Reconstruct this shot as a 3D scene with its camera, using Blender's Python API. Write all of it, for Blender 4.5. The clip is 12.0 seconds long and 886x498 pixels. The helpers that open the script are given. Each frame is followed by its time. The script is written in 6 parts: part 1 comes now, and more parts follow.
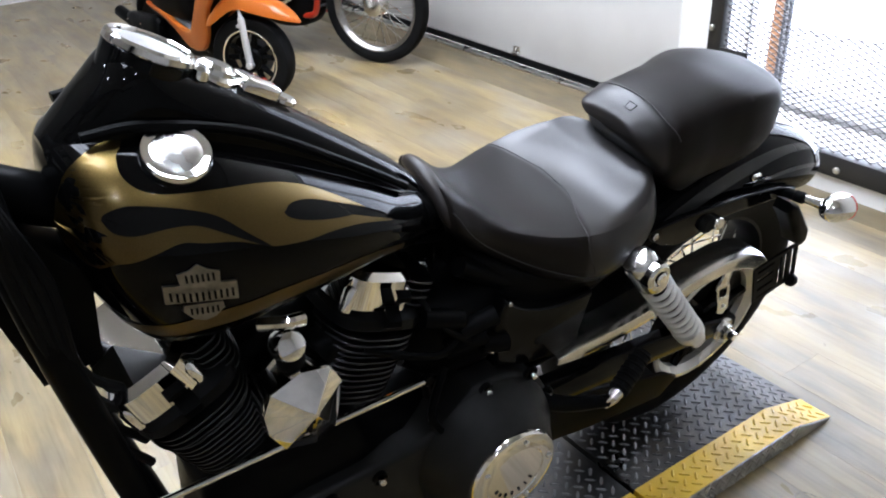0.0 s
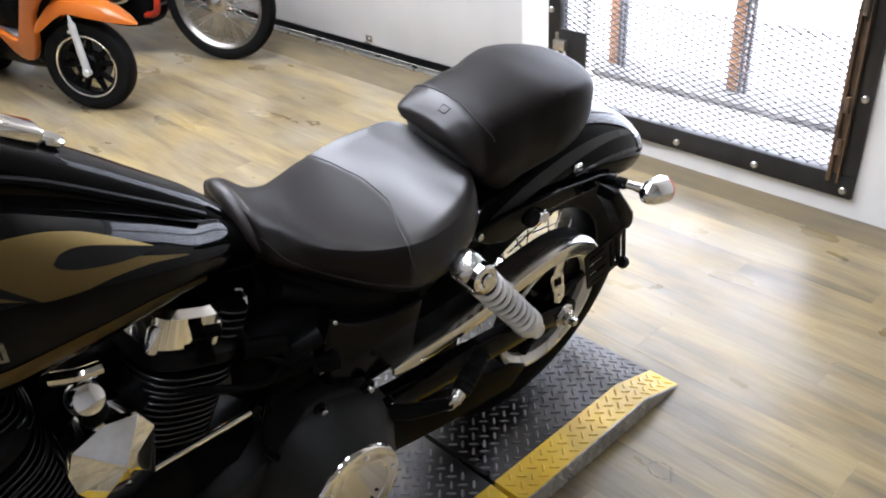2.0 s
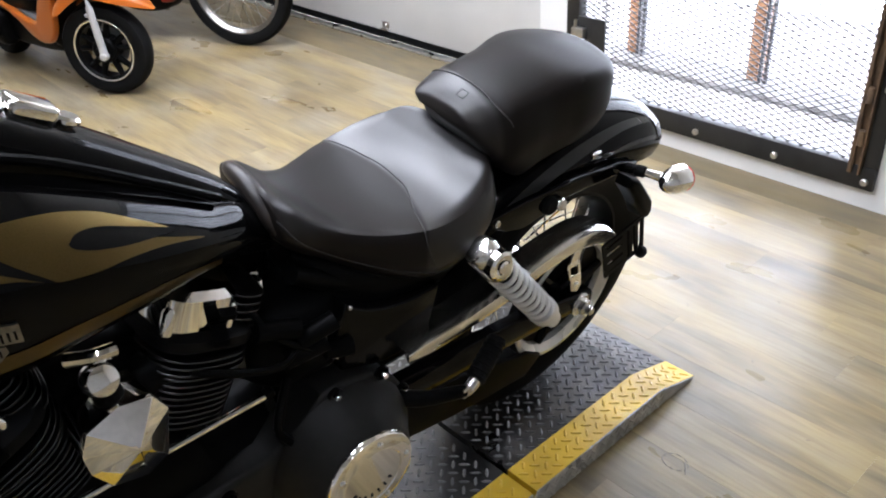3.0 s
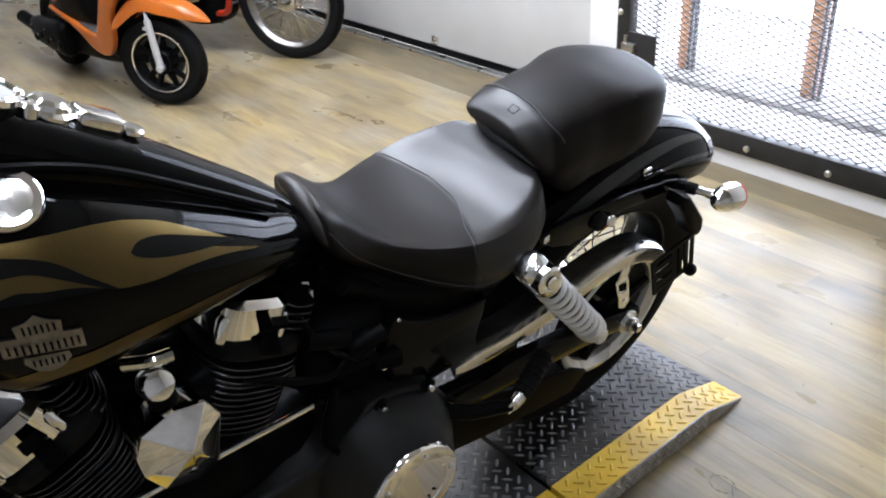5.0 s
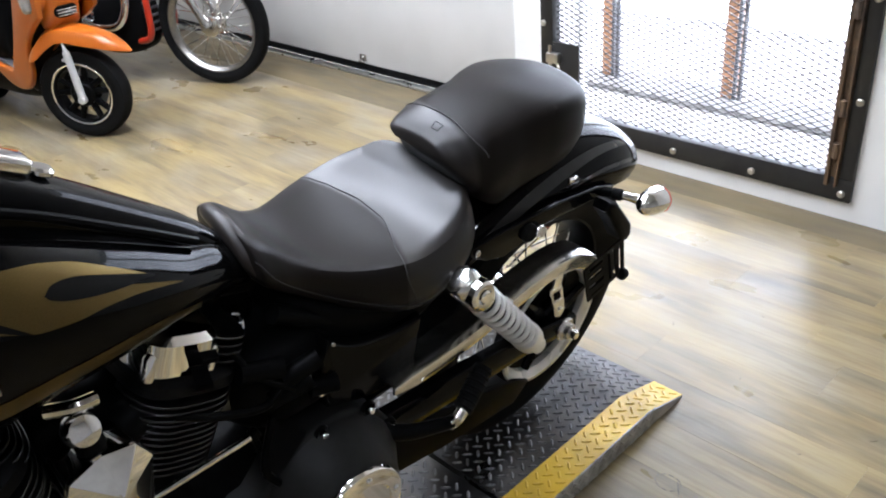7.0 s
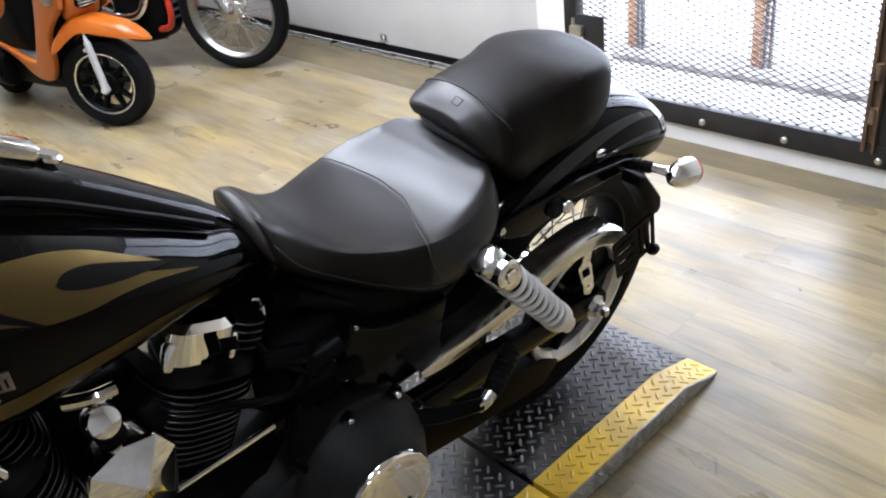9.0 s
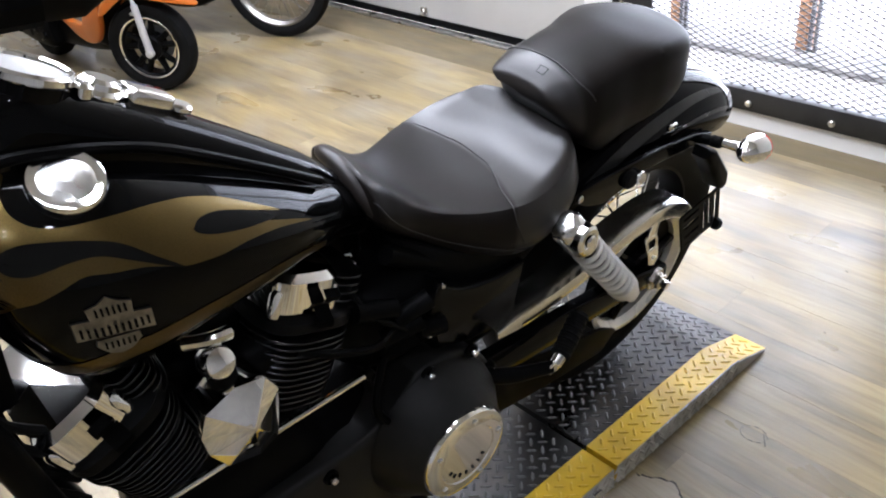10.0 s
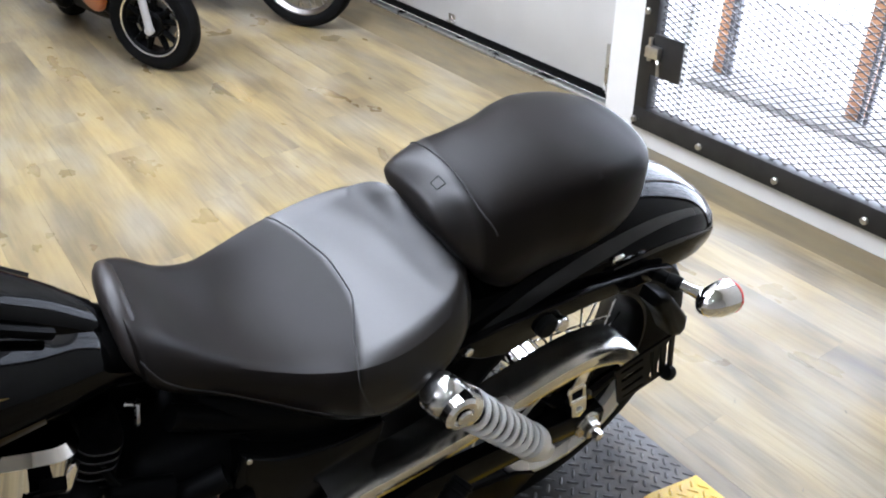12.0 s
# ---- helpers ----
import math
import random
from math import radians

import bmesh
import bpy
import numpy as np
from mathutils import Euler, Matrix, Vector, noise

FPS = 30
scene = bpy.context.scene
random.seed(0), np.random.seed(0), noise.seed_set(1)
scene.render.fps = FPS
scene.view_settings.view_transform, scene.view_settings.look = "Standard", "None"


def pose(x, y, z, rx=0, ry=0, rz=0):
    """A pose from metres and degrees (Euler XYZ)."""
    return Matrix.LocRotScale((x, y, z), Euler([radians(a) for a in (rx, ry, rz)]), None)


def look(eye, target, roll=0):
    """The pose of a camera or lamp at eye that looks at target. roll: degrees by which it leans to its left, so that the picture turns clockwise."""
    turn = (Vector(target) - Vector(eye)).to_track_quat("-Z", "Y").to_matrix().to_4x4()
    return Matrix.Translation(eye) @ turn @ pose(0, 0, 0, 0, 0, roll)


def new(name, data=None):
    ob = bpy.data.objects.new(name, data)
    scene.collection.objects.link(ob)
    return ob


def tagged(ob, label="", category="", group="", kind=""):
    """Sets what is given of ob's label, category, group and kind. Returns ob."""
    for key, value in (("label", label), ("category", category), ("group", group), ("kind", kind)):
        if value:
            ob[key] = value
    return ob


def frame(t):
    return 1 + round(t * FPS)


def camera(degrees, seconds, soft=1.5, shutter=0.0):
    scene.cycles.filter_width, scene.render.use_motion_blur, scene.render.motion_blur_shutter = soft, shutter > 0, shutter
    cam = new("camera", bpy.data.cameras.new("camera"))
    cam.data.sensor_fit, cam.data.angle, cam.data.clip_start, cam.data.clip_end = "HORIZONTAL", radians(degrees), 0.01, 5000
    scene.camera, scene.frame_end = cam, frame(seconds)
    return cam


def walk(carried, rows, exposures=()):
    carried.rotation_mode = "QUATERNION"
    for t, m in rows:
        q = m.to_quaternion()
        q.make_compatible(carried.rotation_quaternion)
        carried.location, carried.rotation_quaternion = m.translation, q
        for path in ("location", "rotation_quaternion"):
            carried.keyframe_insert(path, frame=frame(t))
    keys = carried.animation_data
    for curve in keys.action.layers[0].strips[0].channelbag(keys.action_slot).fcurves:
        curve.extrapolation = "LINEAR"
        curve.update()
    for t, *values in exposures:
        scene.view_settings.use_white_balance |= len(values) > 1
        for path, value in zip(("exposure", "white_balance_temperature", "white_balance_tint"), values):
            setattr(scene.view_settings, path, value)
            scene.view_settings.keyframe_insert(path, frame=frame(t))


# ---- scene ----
cam = camera(56.6, 12.0, soft=2.0)
PATH = [
    (0, (-1.193, -0.982, 1.325), (-0.232, 0.483, 0.361), -2.7),
    (0.5, (-1.157, -0.994, 1.335), (-0.056, 0.359, 0.356), -1.7),
    (1, (-1.113, -1.009, 1.345), (0.041, 0.265, 0.323), -2.9),
    (1.5, (-1.088, -1.018, 1.36), (0.097, 0.252, 0.368), -3.7),
    (2, (-1.087, -1.014, 1.35), (0.067, 0.267, 0.337), -3.5),
    (2.5, (-1.085, -1.006, 1.34), (0.038, 0.285, 0.305), -3.4),
    (4.5, (-1.087, -1.004, 1.344), (0.03, 0.303, 0.323), -3.5),
    (5, (-1.095, -1.003, 1.345), (-0.042, 0.371, 0.344), -4.0),
    (5.5, (-1.088, -1.02, 1.354), (0.012, 0.32, 0.357), -5.4),
    (6, (-1.078, -1.017, 1.351), (0.02, 0.312, 0.338), -5.8),
    (6.5, (-1.083, -1.022, 1.355), (0.071, 0.292, 0.384), -4.6),
    (7, (-1.076, -1.013, 1.349), (0.09, 0.282, 0.368), -5.3),
    (7.2, (-1.076, -1.004, 1.347), (0.077, 0.301, 0.364), -5.7),
    (8.8, (-1.05, -0.997, 1.344), (0.052, 0.322, 0.32), -7.4),
    (9, (-1.052, -0.995, 1.328), (0.047, 0.334, 0.314), -8.0),
    (9.5, (-1.058, -0.978, 1.33), (0.035, 0.327, 0.279), -4.9),
    (9.8, (-1.111, -0.955, 1.335), (-0.07, 0.39, 0.282), -5.8),
    (10, (-1.158, -0.956, 1.339), (-0.105, 0.377, 0.283), -6.7),
    (10.2, (-1.205, -0.959, 1.341), (-0.097, 0.315, 0.269), -6.7),
    (10.5, (-1.232, -0.958, 1.357), (-0.018, 0.199, 0.267), -3.1),
    (10.8, (-1.21, -0.948, 1.363), (0.015, 0.233, 0.312), -2.6),
    (11, (-1.149, -0.936, 1.356), (0.038, 0.294, 0.317), -4.3),
    (11.2, (-1.055, -0.921, 1.356), (0.076, 0.4, 0.368), -4.8),
    (11.3, (-1.005, -0.913, 1.354), (0.065, 0.457, 0.364), -4.1),
    (11.5, (-0.91, -0.913, 1.369), (0.143, 0.461, 0.367), -2.0),
    (11.8, (-0.81, -0.877, 1.376), (0.198, 0.507, 0.341), -1.2),
    (12, (-0.742, -0.828, 1.349), (0.216, 0.555, 0.266), -0.7),
]
TINT = [(0, -0.05, 5600, 15), (1, -0.03, 5680, 15), (2, -0.04, 5820, 17), (4.5, -0.10, 5680, 15), (7, -0.07, 5680, 15), (9.5, -0.03, 5680, 16), (10, -0.06, 5750, 17), (10.5, 0.03, 5950, 16), (11.3, -0.09, 5750, 15), (12, -0.09, 5620, 15)]
walk(cam, [(t, look(eye, target, roll)) for t, eye, target, roll in PATH], exposures=TINT)

# ---- world, light, exposure ----
world = bpy.data.worlds.new("sky")
scene.world = world
world.use_nodes = True
_n = world.node_tree.nodes
_sky = _n.new("ShaderNodeTexSky")
_sky.sky_type, _sky.sun_disc = 'NISHITA', False
_sky.sun_elevation, _sky.sun_rotation = radians(48), radians(70)
world.node_tree.links.new(_sky.outputs[0], _n["Background"].inputs[0])
_n["Background"].inputs[1].default_value = 0.12
scene.view_settings.exposure = 0.0


def lamp(name, kind, m, energy, colour=(1, 1, 1), size=0.1, angle=0.0):
    data = bpy.data.lights.new(name, kind)
    data.energy, data.color = energy, colour
    if kind == 'AREA':
        data.shape, data.size = 'DISK', size
    elif kind == 'SUN':
        data.angle = angle
    else:
        data.shadow_soft_size = size
    ob = new(name, data)
    ob.matrix_world = m
    return ob


lamp("sun", 'SUN', look((6, 2.5, 7), (1.9, 0.4, 0)), 3.0, (1, 0.96, 0.9), angle=radians(0.6))
CEIL = 3.3
LAMPS = [(-1.4, 1.8), (-2.8, 2.8), (-0.5, 3.7), (0.7, 4.4), (-0.6, -2.1), (-2.0, 4.4), (-3.2, 0.6), (-2.2, -2.0)]
# Tube lights are added out of view; they put sheen on the seats.
SHEEN_TUBES = [(0.26, 1.60), (0.76, 1.60), (-0.45, 1.05), (-0.45, 3.25), (-1.45, 0.45)]
for _x, _y in LAMPS:
    lamp("ceiling_bulb", 'AREA', look((_x, _y, CEIL - 0.10), (_x, _y, 0)), (14 if _x < -1 else 8) if _y < 0 else 5.5, (0.92, 0.955, 0.97), 0.15)
for _x, _y in SHEEN_TUBES:
    _l = lamp("sheen_bulb", 'AREA', look((_x, _y, CEIL - 0.13), (_x, _y, 0)), 39, (0.92, 0.955, 0.97), 0.42)
    _l.data.shape, _l.data.size_y = 'RECTANGLE', 2.0
    _l.data.spread = radians(140)


# ---- materials ----
def mat(name, colour, rough=0.5, metal=0.0, vary=0.0, scale=20.0, bump=0.0, bscale=200.0, coat=0.0, rvary=0.0, spec=0.5, island=0.0, objvar=0.0, second=None, dscale=3.0, stretch=None, emit=0.0):
    """A surface with colour variation at two scales, roughness variation and fine relief."""
    m = bpy.data.materials.new(name)
    m.use_nodes = True
    nt = m.node_tree
    b = nt.nodes["Principled BSDF"]
    b.inputs["Base Color"].default_value = (*colour, 1)
    b.inputs["Roughness"].default_value = rough
    b.inputs["Metallic"].default_value = metal
    b.inputs["Specular IOR Level"].default_value = spec
    b.inputs["Coat Weight"].default_value = coat
    b.inputs["Coat Roughness"].default_value = 0.03
    tc = nt.nodes.new("ShaderNodeTexCoord")
    src = tc.outputs["Object"]
    if stretch:
        mp = nt.nodes.new("ShaderNodeMapping")
        mp.inputs["Scale"].default_value = stretch
        nt.links.new(src, mp.inputs[0])
        src = mp.outputs[0]

    def noise_tex(s, detail=4.0):
        t = nt.nodes.new("ShaderNodeTexNoise")
        t.inputs["Scale"].default_value, t.inputs["Detail"].default_value = s, detail
        nt.links.new(src, t.inputs["Vector"])
        return t.outputs[0]

    col = None
    if vary or second:
        dark = second or tuple(c * (1 - vary) for c in colour)
        mix = nt.nodes.new("ShaderNodeMix")
        mix.data_type = 'RGBA'
        mix.inputs[6].default_value, mix.inputs[7].default_value = (*colour, 1), (*dark, 1)
        add = nt.nodes.new("ShaderNodeMath")
        add.operation = 'MULTIPLY'
        nt.links.new(noise_tex(scale), add.inputs[0])
        nt.links.new(noise_tex(dscale), add.inputs[1])
        ramp = nt.nodes.new("ShaderNodeMapRange")
        ramp.interpolation_type = 'SMOOTHSTEP'
        ramp.inputs["From Min"].default_value, ramp.inputs["From Max"].default_value = 0.12, 0.42
        nt.links.new(add.outputs[0], ramp.inputs[0])
        nt.links.new(ramp.outputs[0], mix.inputs[0])
        col = mix.outputs[2]
    if island or objvar:
        info = nt.nodes.new("ShaderNodeNewGeometry" if island else "ShaderNodeObjectInfo")
        hsv = nt.nodes.new("ShaderNodeHueSaturation")
        mr = nt.nodes.new("ShaderNodeMapRange")
        k = island or objvar
        mr.inputs["To Min"].default_value, mr.inputs["To Max"].default_value = 1 - k, 1 + k
        nt.links.new(info.outputs["Random Per Island" if island else "Random"], mr.inputs[0])
        nt.links.new(mr.outputs[0], hsv.inputs["Value"])
        hsv.inputs["Color"].default_value = (*colour, 1)
        if col:
            nt.links.new(col, hsv.inputs["Color"])
        col = hsv.outputs[0]
    if col:
        nt.links.new(col, b.inputs["Base Color"])
    if rvary:
        mr = nt.nodes.new("ShaderNodeMapRange")
        mr.inputs["From Min"].default_value, mr.inputs["From Max"].default_value = 0.3, 0.7
        mr.inputs["To Min"].default_value, mr.inputs["To Max"].default_value = max(0.02, rough - rvary), rough + rvary
        nt.links.new(noise_tex(dscale * 2.3), mr.inputs[0])
        nt.links.new(mr.outputs[0], b.inputs["Roughness"])
    if bump:
        bp = nt.nodes.new("ShaderNodeBump")
        bp.inputs["Strength"].default_value = bump
        bp.inputs["Distance"].default_value = 0.002
        nt.links.new(noise_tex(bscale, 6.0), bp.inputs["Height"])
        nt.links.new(bp.outputs[0], b.inputs["Normal"])
    if emit:
        b.inputs["Emission Color"].default_value = (*colour, 1)
        b.inputs["Emission Strength"].default_value = emit
    return m


def plank_mat(name, tan, brown, pale):
    """Wood-look vinyl: broad streaks, worn pale patches, grain, specks and uneven gloss."""
    m = bpy.data.materials.new(name)
    m.use_nodes = True
    nt = m.node_tree
    b = nt.nodes["Principled BSDF"]
    geo, info = nt.nodes.new("ShaderNodeNewGeometry"), nt.nodes.new("ShaderNodeObjectInfo")
    shift = nt.nodes.new("ShaderNodeMath")
    shift.operation, shift.inputs[1].default_value = 'MULTIPLY', 9.0
    nt.links.new(info.outputs["Random"], shift.inputs[0])

    def layer(stretch, lo, hi, own, detail=5.0, warp=0.5):
        mp = nt.nodes.new("ShaderNodeMapping")
        mp.inputs["Scale"].default_value = stretch
        nt.links.new(geo.outputs["Position"], mp.inputs[0])
        t = nt.nodes.new("ShaderNodeTexNoise")
        t.noise_dimensions = '4D'
        t.inputs["Scale"].default_value, t.inputs["Detail"].default_value, t.inputs["Distortion"].default_value = 1.0, detail, warp
        nt.links.new(mp.outputs[0], t.inputs["Vector"])
        if own:
            nt.links.new(shift.outputs[0], t.inputs["W"])
        r = nt.nodes.new("ShaderNodeMapRange")
        r.inputs["From Min"].default_value, r.inputs["From Max"].default_value = lo, hi
        r.interpolation_type = 'SMOOTHSTEP'
        nt.links.new(t.outputs[0], r.inputs[0])
        return r

    def mixed(fac, a, colour, blend='MIX'):
        x = nt.nodes.new("ShaderNodeMix")
        x.data_type, x.blend_type = 'RGBA', blend
        x.inputs[7].default_value = (*colour, 1)
        nt.links.new(fac, x.inputs[0])
        if isinstance(a, tuple):
            x.inputs[6].default_value = (*a, 1)
        else:
            nt.links.new(a, x.inputs[6])
        return x.outputs[2]

    streak = layer((12, 2.0, 1), 0.34, 0.72, True, 4.0, 0.4)
    c = mixed(streak.outputs[0], tan, brown)
    worn = layer((5.0, 2.8, 1), 0.36, 0.80, False, 4.0, 0.3)
    worn.inputs["To Max"].default_value = 0.75
    c = mixed(worn.outputs[0], c, pale)
    dirt = layer((2.3, 1.2, 1), 0.36, 0.80, False, 2.5, 0.0)
    dirt.inputs["To Max"].default_value = 0.8
    c = mixed(dirt.outputs[0], c, (0.74, 0.70, 0.66), 'MULTIPLY')
    grain = layer((95, 6, 1), 0.35, 0.75, True)
    c = mixed(grain.outputs[0], c, (0.80, 0.77, 0.73), 'MULTIPLY')
    specks = layer((75, 55, 1), 0.73, 0.83, False, 1.0, 0.0)
    specks.inputs["To Max"].default_value = 0.13
    c = mixed(specks.outputs[0], c, (0.30, 0.25, 0.20), 'MULTIPLY')
    hsv = nt.nodes.new("ShaderNodeHueSaturation")
    mr = nt.nodes.new("ShaderNodeMapRange")
    mr.inputs["To Min"].default_value, mr.inputs["To Max"].default_value = 0.89, 1.09
    nt.links.new(info.outputs["Random"], mr.inputs[0])
    nt.links.new(mr.outputs[0], hsv.inputs["Value"])
    nt.links.new(c, hsv.inputs["Color"])
    nt.links.new(hsv.outputs[0], b.inputs["Base Color"])
    gloss = layer((5.5, 2.6, 1), 0.25, 0.75, False, 4.0, 0.3)
    gloss.inputs["To Min"].default_value, gloss.inputs["To Max"].default_value = 0.25, 0.40
    nt.links.new(gloss.outputs[0], b.inputs["Roughness"])
    wave = layer((30, 9, 1), 0.0, 1.0, True, 4.0)
    bp = nt.nodes.new("ShaderNodeBump")
    bp.inputs["Strength"].default_value, bp.inputs["Distance"].default_value = 0.22, 0.002
    nt.links.new(wave.outputs[0], bp.inputs["Height"])
    nt.links.new(bp.outputs[0], b.inputs["Normal"])
    return m


def leather_mat(name, edge, bow, turned_round, sheen, dull_gloss, mid):
    """Black leather: one panel smooth and glossy, the panel across the seam grained and dull."""
    m = mat(name, (0.0095, 0.0078, 0.0068), 0.3, bump=0.05, bscale=420)
    nt = m.node_tree
    b = nt.nodes["Principled BSDF"]
    tc, sep = nt.nodes.new("ShaderNodeTexCoord"), nt.nodes.new("ShaderNodeSeparateXYZ")
    nt.links.new(tc.outputs["Object"], sep.inputs[0])
    sq = nt.nodes.new("ShaderNodeMath")
    sq.operation = 'POWER'
    sq.inputs[1].default_value = 2.0
    off = nt.nodes.new("ShaderNodeMath")
    off.operation = 'SUBTRACT'
    off.inputs[1].default_value = mid
    nt.links.new(sep.outputs["Y"], off.inputs[0])
    nt.links.new(off.outputs[0], sq.inputs[0])
    line = nt.nodes.new("ShaderNodeMath")
    line.operation = 'MULTIPLY_ADD'
    line.inputs[1].default_value = bow
    nt.links.new(sq.outputs[0], line.inputs[0])
    nt.links.new(sep.outputs["X"], line.inputs[2])
    for socket, smooth, dull in (("Roughness", sheen, 0.41), ("Specular IOR Level", 0.42, dull_gloss)):
        r = nt.nodes.new("ShaderNodeMapRange")
        r.inputs["From Min"].default_value, r.inputs["From Max"].default_value = edge - 0.004, edge + 0.004
        r.inputs["To Min"].default_value, r.inputs["To Max"].default_value = (smooth, dull) if turned_round else (dull, smooth)
        nt.links.new(line.outputs[0], r.inputs[0])
        nt.links.new(r.outputs[0], b.inputs[socket])
    return m


